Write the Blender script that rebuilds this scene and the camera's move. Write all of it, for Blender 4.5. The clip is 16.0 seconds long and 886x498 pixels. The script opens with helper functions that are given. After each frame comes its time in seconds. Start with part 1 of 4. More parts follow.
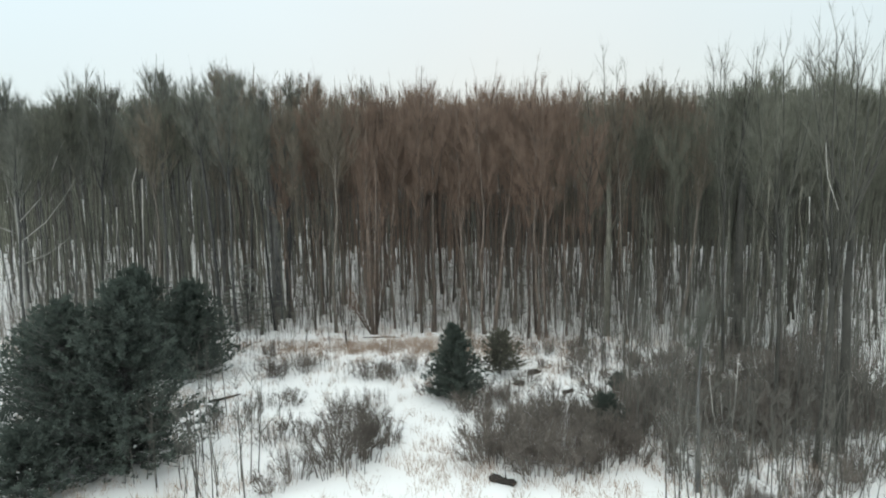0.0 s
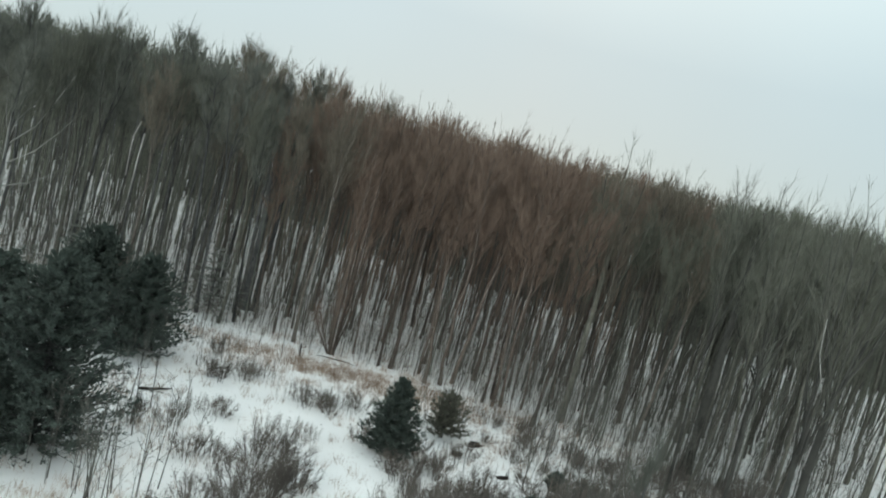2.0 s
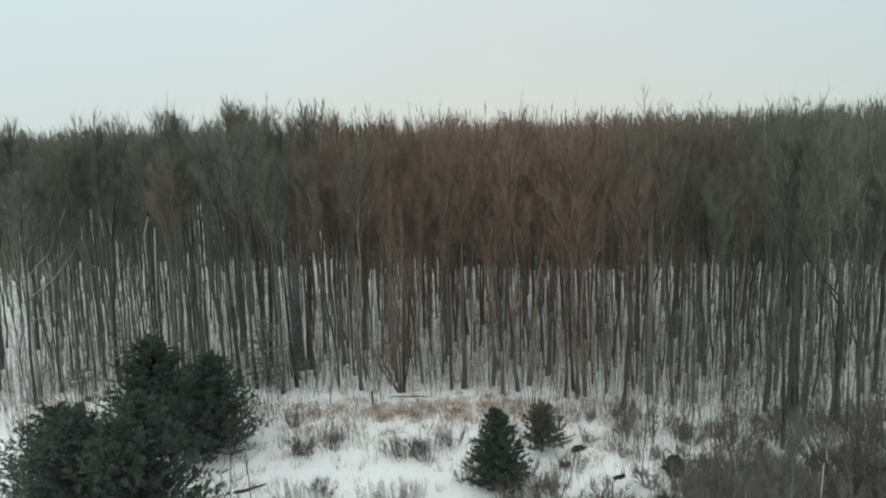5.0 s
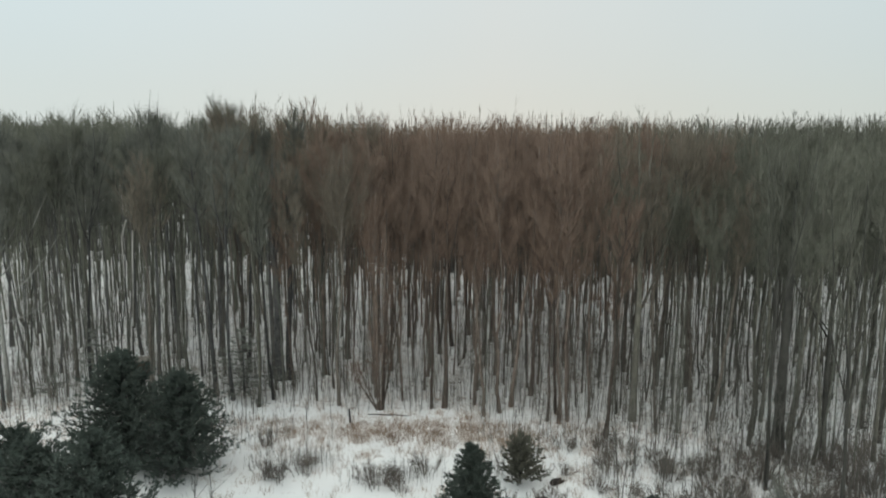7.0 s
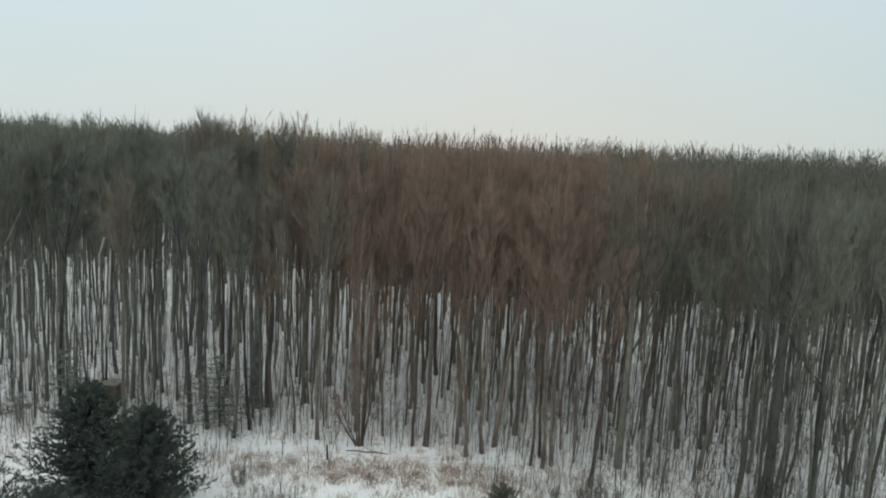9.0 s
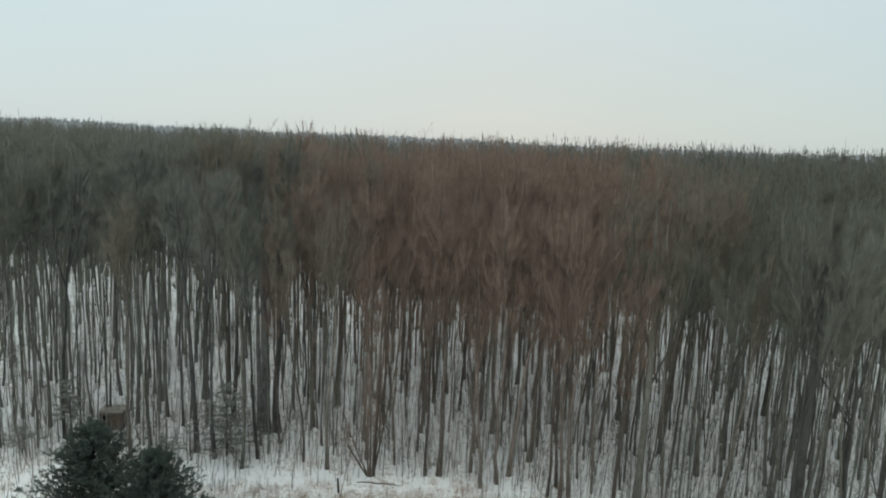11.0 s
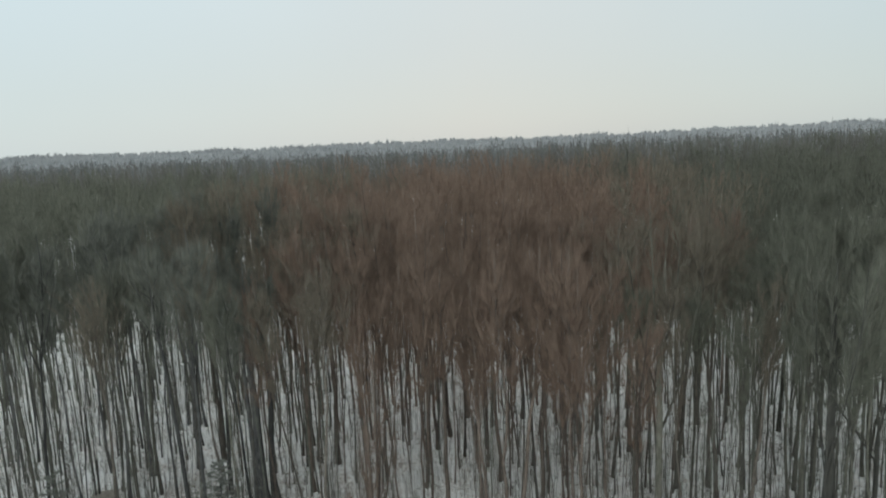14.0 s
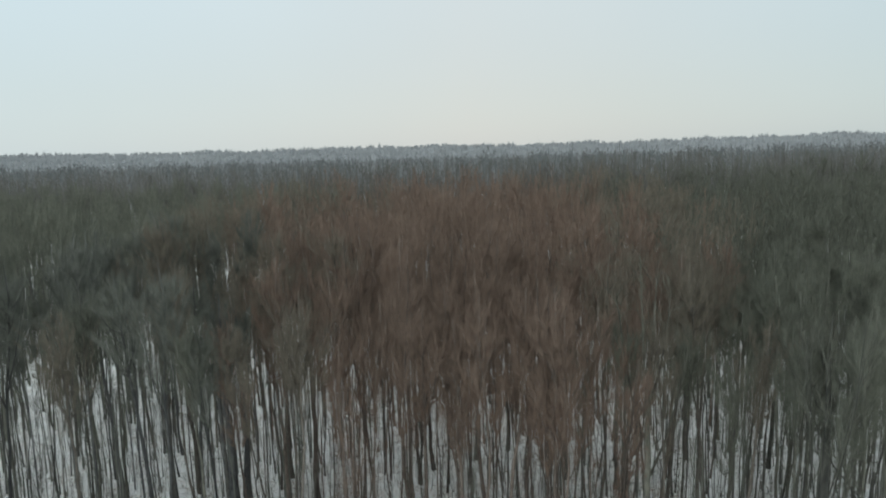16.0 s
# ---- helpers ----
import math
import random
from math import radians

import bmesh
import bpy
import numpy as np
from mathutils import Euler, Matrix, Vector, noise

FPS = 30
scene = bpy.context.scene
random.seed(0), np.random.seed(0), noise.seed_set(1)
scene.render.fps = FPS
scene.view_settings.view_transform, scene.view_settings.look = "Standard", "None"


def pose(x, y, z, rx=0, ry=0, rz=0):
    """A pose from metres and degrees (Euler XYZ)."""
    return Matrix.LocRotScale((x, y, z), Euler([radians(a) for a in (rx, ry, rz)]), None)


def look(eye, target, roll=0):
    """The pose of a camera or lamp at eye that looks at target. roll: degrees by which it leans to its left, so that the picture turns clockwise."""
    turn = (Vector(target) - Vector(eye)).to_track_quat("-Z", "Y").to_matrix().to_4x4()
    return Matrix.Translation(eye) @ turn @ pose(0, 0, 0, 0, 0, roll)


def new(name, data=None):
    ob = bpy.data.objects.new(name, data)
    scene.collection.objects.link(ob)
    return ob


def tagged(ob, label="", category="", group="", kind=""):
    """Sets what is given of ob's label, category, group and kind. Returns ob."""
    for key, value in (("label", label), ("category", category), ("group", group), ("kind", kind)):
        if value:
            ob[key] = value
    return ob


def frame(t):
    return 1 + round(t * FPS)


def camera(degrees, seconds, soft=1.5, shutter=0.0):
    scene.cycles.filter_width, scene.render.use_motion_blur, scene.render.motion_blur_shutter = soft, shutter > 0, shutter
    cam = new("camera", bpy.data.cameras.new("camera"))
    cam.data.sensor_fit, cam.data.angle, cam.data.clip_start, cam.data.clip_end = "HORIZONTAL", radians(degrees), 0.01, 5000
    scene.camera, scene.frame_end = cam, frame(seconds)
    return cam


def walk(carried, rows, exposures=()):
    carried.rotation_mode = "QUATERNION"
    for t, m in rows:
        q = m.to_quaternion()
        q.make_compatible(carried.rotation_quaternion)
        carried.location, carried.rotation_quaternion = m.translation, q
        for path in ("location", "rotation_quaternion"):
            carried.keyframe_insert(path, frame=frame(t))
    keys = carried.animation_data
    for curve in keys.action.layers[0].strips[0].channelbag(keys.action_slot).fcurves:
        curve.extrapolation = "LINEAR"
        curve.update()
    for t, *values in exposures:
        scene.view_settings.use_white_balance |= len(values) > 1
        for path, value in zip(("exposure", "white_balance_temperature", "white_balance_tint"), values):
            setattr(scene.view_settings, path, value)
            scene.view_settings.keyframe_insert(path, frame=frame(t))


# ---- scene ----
cam = camera(65.9, 16.0, soft=1.9)
PATH = [
    (0, (3.087, -6.21, 12.009), (2.996, -4.227, 11.769), -0.9),
    (0.5, (3.02, -5.804, 12.341), (2.93, -3.814, 12.166), -1.1),
    (1, (3.308, -5.527, 12.995), (3.218, -3.538, 12.813), 3.2),
    (1.5, (3.535, -5.002, 13.536), (3.468, -3.013, 13.34), 13.6),
    (2, (3.368, -4.589, 13.938), (3.291, -2.6, 13.738), 14.9),
    (2.5, (2.777, -4.321, 14.178), (2.708, -2.332, 13.978), 13.2),
    (3, (2.139, -4.028, 14.277), (2.04, -2.04, 14.076), 0.0),
    (3.5, (1.691, -3.77, 14.49), (1.584, -1.786, 14.269), -0.6),
    (4, (1.446, -3.507, 14.768), (1.327, -1.524, 14.539), -1.5),
    (6.3, (1.74, -2.223, 16.711), (1.638, -0.245, 16.428), -1.5),
    (6.5, (1.814, -2.038, 16.81), (1.718, -0.059, 16.539), -0.7),
    (7, (2.011, -1.617, 17.299), (1.917, 0.36, 17.011), 0.4),
    (7.5, (2.103, -1.297, 17.705), (2.023, 0.681, 17.421), 1.2),
    (8, (2.14, -0.969, 18.006), (2.059, 1.008, 17.713), 2.0),
    (8.5, (2.079, -0.62, 18.35), (2.01, 1.361, 18.081), 2.6),
    (10.8, (1.128, 1.5, 20.879), (1.068, 3.477, 20.581), 3.4),
    (11, (1.123, 1.552, 20.928), (1.055, 3.528, 20.626), 2.6),
    (11.5, (1.149, 2.025, 21.52), (1.077, 4.003, 21.234), -0.9),
    (12, (1.053, 2.425, 22.022), (0.992, 4.401, 21.719), -1.0),
    (12.5, (1.339, 2.886, 22.387), (1.274, 4.861, 22.078), -1.3),
    (13, (1.316, 3.196, 23.056), (1.26, 5.171, 22.749), -2.1),
    (13.5, (1.413, 3.461, 23.293), (1.383, 5.437, 22.986), -2.5),
    (14, (1.563, 4.092, 23.777), (1.509, 6.068, 23.474), -2.5),
    (14.5, (1.598, 4.39, 24.218), (1.56, 6.366, 23.912), -2.6),
    (15, (1.626, 4.689, 24.576), (1.585, 6.669, 24.293), -2.0),
    (15.5, (1.931, 5.143, 25.072), (1.889, 7.123, 24.799), -2.4),
    (16, (2.0, 5.679, 25.467), (1.973, 7.658, 25.176), -1.6),
]
walk(cam, [(t, look(e, g, r)) for t, e, g, r in PATH], exposures=((0.0, 0.36, 6380, 5), (0.6, 0.3, 6330, 4), (1.0, 0.24, 6320, 3), (1.5, 0.08, 6300, 3), (2.0, 0.06, 6220, 1), (2.5, 0.06, 6270, 2), (3.0, 0.06, 6380, 5), (3.5, 0.06, 6330, 4), (4.0, 0.06, 6300, 1), (6.5, 0.06, 6540, 6), (7.0, 0.06, 6540, 5), (8.0, 0.06, 6450, 4), (8.5, 0.06, 6370, 4), (11.0, 0.06, 6290, 2), (11.5, 0.06, 6240, 1), (12.0, 0.06, 6290, 2), (13.0, 0.06, 6240, 3), (14.0, 0.06, 6330, 4), (14.5, 0.06, 6370, 3), (15.0, 0.06, 6330, 5), (16.0, 0.06, 6190, 3)))

# ---- light ----
world = bpy.data.worlds.new("overcast_sky")
scene.world = world
world.use_nodes = True
wn, wl = world.node_tree.nodes, world.node_tree.links
wn.clear()
w_out = wn.new("ShaderNodeOutputWorld")
w_bg = wn.new("ShaderNodeBackground")
w_sky = wn.new("ShaderNodeTexSky")
w_sky.sky_type = 'NISHITA'
w_sky.sun_disc = False
w_sky.sun_elevation = radians(21)
w_sky.sun_rotation = radians(200)
w_dim = wn.new("ShaderNodeMix")
w_dim.data_type = 'RGBA'
w_dim.blend_type = 'MULTIPLY'
w_dim.inputs[0].default_value = 1.0
w_dim.inputs[7].default_value = (0.09, 0.09, 0.09, 1)
w_co = wn.new("ShaderNodeTexCoord")
w_sep = wn.new("ShaderNodeSeparateXYZ")
w_ramp = wn.new("ShaderNodeValToRGB")
for place, colour in ((0.0, (0.675, 0.665, 0.665, 1)), (0.08, (0.685, 0.685, 0.685, 1)), (0.22, (0.71, 0.745, 0.77, 1)), (0.6, (1.24, 1.32, 1.34, 1)), (1.0, (1.68, 1.78, 1.81, 1))):
    e = w_ramp.color_ramp.elements.new(place)
    e.color = colour
w_ramp.color_ramp.elements.remove(w_ramp.color_ramp.elements[0])
w_cloud = wn.new("ShaderNodeTexNoise")
w_cloud.inputs["Scale"].default_value = 1.6
w_cloud.inputs["Detail"].default_value = 3
w_soft = wn.new("ShaderNodeMapRange")
w_soft.inputs[3].default_value, w_soft.inputs[4].default_value = 0.93, 1.07
w_mul = wn.new("ShaderNodeMix")
w_mul.data_type = 'RGBA'
w_mul.blend_type = 'MULTIPLY'
w_mul.inputs[0].default_value = 1.0
w_mix = wn.new("ShaderNodeMix")
w_mix.data_type = 'RGBA'
w_mix.inputs[0].default_value = 0.88
wl.new(w_sky.outputs[0], w_dim.inputs[6])
wl.new(w_co.outputs["Generated"], w_sep.inputs[0])
wl.new(w_sep.outputs[2], w_ramp.inputs[0])
wl.new(w_co.outputs["Generated"], w_cloud.inputs["Vector"])
wl.new(w_cloud.outputs[0], w_soft.inputs[0])
wl.new(w_ramp.outputs[0], w_mul.inputs[6])
w_side = wn.new("ShaderNodeMapRange")  # the overcast is thinner in the west
w_side.inputs[1].default_value, w_side.inputs[2].default_value = -0.7, 0.7
w_side.inputs[3].default_value, w_side.inputs[4].default_value = 1.07, 0.91
w_lean = wn.new("ShaderNodeMath")
w_lean.operation = 'MULTIPLY'
wl.new(w_sep.outputs[0], w_side.inputs[0])
wl.new(w_soft.outputs[0], w_lean.inputs[0])
wl.new(w_side.outputs[0], w_lean.inputs[1])
w_tint = wn.new("ShaderNodeValToRGB")  # a lens colour cast put into the sky: a little warmer in the middle, cyan at the sides
for place, colour in ((0.12, (0.955, 1.015, 1.03, 1)), (0.52, (1.025, 0.992, 0.955, 1)), (0.66, (1.01, 1.0, 0.97, 1)), (0.9, (0.955, 1.015, 1.02, 1))):
    e = w_tint.color_ramp.elements.new(place)
    e.color = colour
for k in (-1, 0):
    w_tint.color_ramp.elements.remove(w_tint.color_ramp.elements[k])
w_span = wn.new("ShaderNodeMapRange")
w_span.inputs[1].default_value, w_span.inputs[2].default_value = -0.72, 0.72
wl.new(w_sep.outputs[0], w_span.inputs[0])
wl.new(w_span.outputs[0], w_tint.inputs[0])
w_hue = wn.new("ShaderNodeMix")
w_hue.data_type, w_hue.blend_type = 'RGBA', 'MULTIPLY'
w_hue.inputs[0].default_value = 1.0
wl.new(w_tint.outputs[0], w_hue.inputs[6])
wl.new(w_lean.outputs[0], w_hue.inputs[7])
wl.new(w_hue.outputs[2], w_mul.inputs[7])
wl.new(w_dim.outputs[2], w_mix.inputs[6])
wl.new(w_mul.outputs[2], w_mix.inputs[7])
wl.new(w_mix.outputs[2], w_bg.inputs[0])
w_bg.inputs[1].default_value = 1.0
wl.new(w_bg.outputs[0], w_out.inputs[0])

sun = new("sun", bpy.data.lights.new("sun", 'SUN'))
sun.data.energy, sun.data.angle, sun.data.color = 0.5, radians(25), (1.0, 0.96, 0.9)
sun.matrix_world = look((-20, -56, 23), (0, 0, 0))


# ---- materials ----
def material(name, dark, light, scale=3.0, rough=0.9, spread=0.25, bump=0.3, stretch=(1, 1, 1), detail=5.0):
    """A rough surface whose colour wanders between two tones, with grain, and shifts a little from object to object."""
    m = bpy.data.materials.new(name)
    m.use_nodes = True
    n, l = m.node_tree.nodes, m.node_tree.links
    bsdf = n["Principled BSDF"]
    bsdf.inputs["Roughness"].default_value = rough
    bsdf.inputs["Specular IOR Level"].default_value = 0.25
    co = n.new("ShaderNodeTexCoord")
    mp = n.new("ShaderNodeMapping")
    mp.inputs["Scale"].default_value = stretch
    no = n.new("ShaderNodeTexNoise")
    no.inputs["Scale"].default_value, no.inputs["Detail"].default_value = scale, detail
    big = n.new("ShaderNodeTexNoise")
    big.inputs["Scale"].default_value, big.inputs["Detail"].default_value = scale * 0.13, 2.0
    add = n.new("ShaderNodeMath")
    add.operation = 'MULTIPLY_ADD'
    add.inputs[1].default_value = 0.6
    ramp = n.new("ShaderNodeValToRGB")
    ramp.color_ramp.elements[0].position, ramp.color_ramp.elements[0].color = 0.55, (*dark, 1)
    ramp.color_ramp.elements[1].position, ramp.color_ramp.elements[1].color = 1.05, (*light, 1)
    info = n.new("ShaderNodeObjectInfo")
    rng = n.new("ShaderNodeMapRange")
    rng.inputs[3].default_value, rng.inputs[4].default_value = 1 - spread, 1 + spread
    mul = n.new("ShaderNodeMix")
    mul.data_type, mul.blend_type = 'RGBA', 'MULTIPLY'
    mul.inputs[0].default_value = 1.0
    l.new(co.outputs["Object"], mp.inputs[0])
    l.new(mp.outputs[0], no.inputs["Vector"])
    l.new(mp.outputs[0], big.inputs["Vector"])
    l.new(big.outputs[0], add.inputs[0])
    l.new(no.outputs[0], add.inputs[2])
    l.new(add.outputs[0], ramp.inputs[0])
    l.new(info.outputs["Random"], rng.inputs[0])
    l.new(ramp.outputs[0], mul.inputs[6])
    l.new(rng.outputs[0], mul.inputs[7])
    l.new(mul.outputs[2], bsdf.inputs["Base Color"])
    if bump:
        bp = n.new("ShaderNodeBump")
        bp.inputs["Strength"].default_value, bp.inputs["Distance"].default_value = bump, 0.02
        l.new(no.outputs[0], bp.inputs["Height"])
        l.new(bp.outputs[0], bsdf.inputs["Normal"])
    return m


BARK = {
    "brown": material("brown_bark", (0.072, 0.059, 0.050), (0.183, 0.149, 0.129), 9, spread=0.5, stretch=(1, 1, 0.25)),
    "olive": material("olive_bark", (0.056, 0.055, 0.045), (0.149, 0.144, 0.122), 9, spread=0.5, stretch=(1, 1, 0.25)),
    "mixed": material("grey_brown_bark", (0.062, 0.055, 0.048), (0.164, 0.146, 0.127), 9, spread=0.5, stretch=(1, 1, 0.25)),
    "grey": material("grey_bark", (0.043, 0.043, 0.045), (0.124, 0.124, 0.121), 9, spread=0.5, stretch=(1, 1, 0.25)),
    "patchy": material("dark_bark_with_pale_patches", (0.022, 0.022, 0.02), (0.085, 0.082, 0.073), 1.6, stretch=(1, 1, 0.5), spread=0.1),
    "ashen": material("pale_grey_smooth_bark", (0.15, 0.15, 0.14), (0.34, 0.335, 0.315), 2.2, stretch=(1, 1, 0.5), spread=0.1),
}
WHITE_BARK = material("clean_white_birch_bark", (0.22, 0.21, 0.2), (0.55, 0.53, 0.5), 3, stretch=(1, 1, 0.6), spread=0.05)
TWIG = {
    "patchy": material("olive_birch_twigs", (0.065, 0.065, 0.053), (0.14, 0.14, 0.115), 2, bump=0),
    "brown": material("reddish_brown_twigs", (0.132, 0.092, 0.073), (0.225, 0.165, 0.130), 2, bump=0, spread=0.14),
    "olive": material("olive_grey_twigs", (0.091, 0.093, 0.074), (0.181, 0.184, 0.149), 2, bump=0, spread=0.14),
    "mixed": material("grey_brown_twigs", (0.111, 0.095, 0.075), (0.203, 0.177, 0.142), 2, bump=0, spread=0.14),
    "grey": material("dark_grey_twigs", (0.084, 0.088, 0.075), (0.176, 0.179, 0.156), 2, bump=0, spread=0.14),
}
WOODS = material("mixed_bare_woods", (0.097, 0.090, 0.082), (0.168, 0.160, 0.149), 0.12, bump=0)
# Distance haze is put into these colours: far woods and hills paler and bluer.
FAR_WOODS = material("haze_paled_bare_woods", (0.123, 0.128, 0.128), (0.198, 0.206, 0.208), 0.05, bump=0)
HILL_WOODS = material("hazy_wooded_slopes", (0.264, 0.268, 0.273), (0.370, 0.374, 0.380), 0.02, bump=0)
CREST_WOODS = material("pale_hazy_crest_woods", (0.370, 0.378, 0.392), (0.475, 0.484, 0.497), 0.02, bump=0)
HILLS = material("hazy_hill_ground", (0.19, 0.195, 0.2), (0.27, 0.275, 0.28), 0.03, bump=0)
SAPLING = material("grey_sapling_stems", (0.056, 0.054, 0.048), (0.151, 0.146, 0.130), 4, bump=0)
BRUSH = material("brown_brushwood", (0.096, 0.085, 0.075), (0.205, 0.181, 0.16), 4, bump=0)
STRAW = material("dry_grass_straw", (0.26, 0.185, 0.135), (0.48, 0.365, 0.285), 1.2, bump=0)
NEEDLES = material("blue_green_pine_needles", (0.043, 0.056, 0.048), (0.113, 0.137, 0.119), 2.5, bump=0, spread=0.15)
THIN_NEEDLES = material("brownish_green_needles", (0.085, 0.085, 0.068), (0.175, 0.172, 0.14), 2.5, bump=0, spread=0.1)
HEMLOCK = material("grey_green_needles", (0.15, 0.16, 0.142), (0.27, 0.28, 0.25), 2.5, bump=0, spread=0.1)
PLY = material("weathered_brown_plywood", (0.062, 0.048, 0.038), (0.118, 0.092, 0.073), 3, stretch=(4, 4, 1))
ROT = material("dark_rotten_wood", (0.018, 0.016, 0.014), (0.05, 0.043, 0.038), 6)


def snow_material():
    m = bpy.data.materials.new("snow_with_litter")
    m.use_nodes = True
    n, l = m.node_tree.nodes, m.node_tree.links
    bsdf = n["Principled BSDF"]
    bsdf.inputs["Roughness"].default_value = 0.75
    bsdf.inputs["Specular IOR Level"].default_value = 0.3
    co = n.new("ShaderNodeTexCoord")

    def noise_at(scale, detail, rough=0.55):
        t = n.new("ShaderNodeTexNoise")
        t.inputs["Scale"].default_value, t.inputs["Detail"].default_value = scale, detail
        t.inputs["Roughness"].default_value = rough
        l.new(co.outputs["Object"], t.inputs["Vector"])
        return t

    def ramp_of(src, a, b, ca, cb):
        r = n.new("ShaderNodeValToRGB")
        r.color_ramp.elements[0].position, r.color_ramp.elements[0].color = a, (*ca, 1)
        r.color_ramp.elements[1].position, r.color_ramp.elements[1].color = b, (*cb, 1)
        l.new(src, r.inputs[0])
        return r

    drift = noise_at(0.35, 3)
    fine = noise_at(3.2, 6, 0.7)
    base = ramp_of(drift.outputs[0], 0.3, 0.7, (0.85, 0.845, 0.845), (0.92, 0.912, 0.905))
    both = n.new("ShaderNodeMath")
    both.operation = 'MULTIPLY_ADD'
    both.inputs[1].default_value = 0.45
    l.new(drift.outputs[0], both.inputs[0])
    l.new(fine.outputs[0], both.inputs[2])
    sep = n.new("ShaderNodeSeparateXYZ")
    l.new(co.outputs["Object"], sep.inputs[0])
    under = n.new("ShaderNodeMapRange")  # leaves lie thicker under the trees
    under.inputs[1].default_value, under.inputs[2].default_value = 34.0, 42.0
    under.inputs[3].default_value, under.inputs[4].default_value = 0.0, 0.1
    l.new(sep.outputs[1], under.inputs[0])
    more = n.new("ShaderNodeMath")
    l.new(both.outputs[0], more.inputs[0])
    l.new(under.outputs[0], more.inputs[1])
    cover = ramp_of(more.outputs[0], 0.83, 1.02, (0, 0, 0), (0.8, 0.8, 0.8))
    tone = ramp_of(noise_at(1.1, 3).outputs[0], 0.35, 0.7, (0.25, 0.19, 0.155), (0.50, 0.40, 0.34))
    mix = n.new("ShaderNodeMix")
    mix.data_type = 'RGBA'
    l.new(cover.outputs[0], mix.inputs[0])
    l.new(base.outputs[0], mix.inputs[6])
    l.new(tone.outputs[0], mix.inputs[7])
    l.new(mix.outputs[2], bsdf.inputs["Base Color"])
    bp = n.new("ShaderNodeBump")
    bp.inputs["Strength"].default_value, bp.inputs["Distance"].default_value = 0.35, 0.05
    l.new(both.outputs[0], bp.inputs["Height"])
    l.new(bp.outputs[0], bsdf.inputs["Normal"])
    return m


SNOW = snow_material()


# ---- mesh building ----
class Soup:
    """Triangles gathered in arrays."""

    def __init__(self):
        self.v, self.f, self.n = [], [], 0

    def add(self, v, f):
        self.v.append(np.asarray(v, float).reshape(-1, 3))
        self.f.append(np.asarray(f, int).reshape(-1, 3) + self.n)
        self.n += len(self.v[-1])

    def arrays(self):
        return np.concatenate(self.v), np.concatenate(self.f)


def side_axes(d):
    d = d / np.maximum(np.linalg.norm(d, axis=1, keepdims=True), 1e-9)
    ref = np.where(np.abs(d[:, 2:3]) > 0.9, np.array([[1.0, 0, 0]]), np.array([[0, 0, 1.0]]))
    u = np.cross(d, ref)
    u /= np.linalg.norm(u, axis=1, keepdims=True)
    return u, np.cross(d, u)


def spikes(soup, a, b, r):
    """Three-sided tapering twigs from a to b, r thick at the foot."""
    a, b = np.asarray(a, float).reshape(-1, 3), np.asarray(b, float).reshape(-1, 3)
    n = len(a)
    r = np.broadcast_to(np.asarray(r, float).reshape(-1, 1), (n, 1))
    u, w = side_axes(b - a)
    rows = [a + r * (math.cos(k) * u + math.sin(k) * w) for k in (0.0, 2.0944, 4.1888)]
    v = np.stack(rows + [b], axis=1).reshape(-1, 3)
    i = np.arange(n)[:, None] * 4
    soup.add(v, np.concatenate([i + [0, 1, 3], i + [1, 2, 3], i + [2, 0, 3]]))


def blades(soup, a, b, r, seed=0):
    """The finest twigs and needles, one thin triangle each, r half as wide as the foot."""
    a, b = np.asarray(a, float).reshape(-1, 3), np.asarray(b, float).reshape(-1, 3)
    n = len(a)
    u, w = side_axes(b - a)
    k = np.random.default_rng(seed + n).uniform(0, 2 * math.pi, (n, 1))
    side = (np.cos(k) * u + np.sin(k) * w) * r
    i = np.arange(n)[:, None] * 3
    soup.add(np.stack([a - side, a + side, b], axis=1).reshape(-1, 3), i + [0, 1, 2])


def tube(soup, pts, radii, sides=6):
    pts = np.asarray(pts, float)
    d = np.gradient(pts, axis=0)
    u, w = side_axes(d)
    ang = np.linspace(0, 2 * math.pi, sides, endpoint=False)
    rings = pts[:, None, :] + np.asarray(radii)[:, None, None] * (np.cos(ang)[None, :, None] * u[:, None, :] + np.sin(ang)[None, :, None] * w[:, None, :])
    f = []
    for i in range(len(pts) - 1):
        for k in range(sides):
            p, q = i * sides + k, i * sides + (k + 1) % sides
            f += [(p, q, q + sides), (p, q + sides, p + sides)]
    m = len(pts) * sides
    last = (len(pts) - 1) * sides
    for k in range(sides):
        f += [(m, (k + 1) % sides, k), (m + 1, last + k, last + (k + 1) % sides)]
    soup.add(np.concatenate([rings.reshape(-1, 3), pts[:1], pts[-1:]]), f)


def mesh_of(name, soup, mat, smooth=False):
    v, f = soup.arrays() if isinstance(soup, Soup) else soup
    me = bpy.data.meshes.new(name)
    me.vertices.add(len(v))
    me.vertices.foreach_set("co", v.astype(np.float32).ravel())
    me.loops.add(len(f) * 3)
    me.loops.foreach_set("vertex_index", f.astype(np.int32).ravel())
    me.polygons.add(len(f))
    me.polygons.foreach_set("loop_start", np.arange(0, len(f) * 3, 3, dtype=np.int32))
    me.polygons.foreach_set("use_smooth", np.full(len(f), smooth))
    me.materials.append(mat)
    me.update(calc_edges=True)
    return me


def part(name, me, parent, label=""):
    ob = new(name, me)
    ob.parent = parent
    return tagged(ob, label)


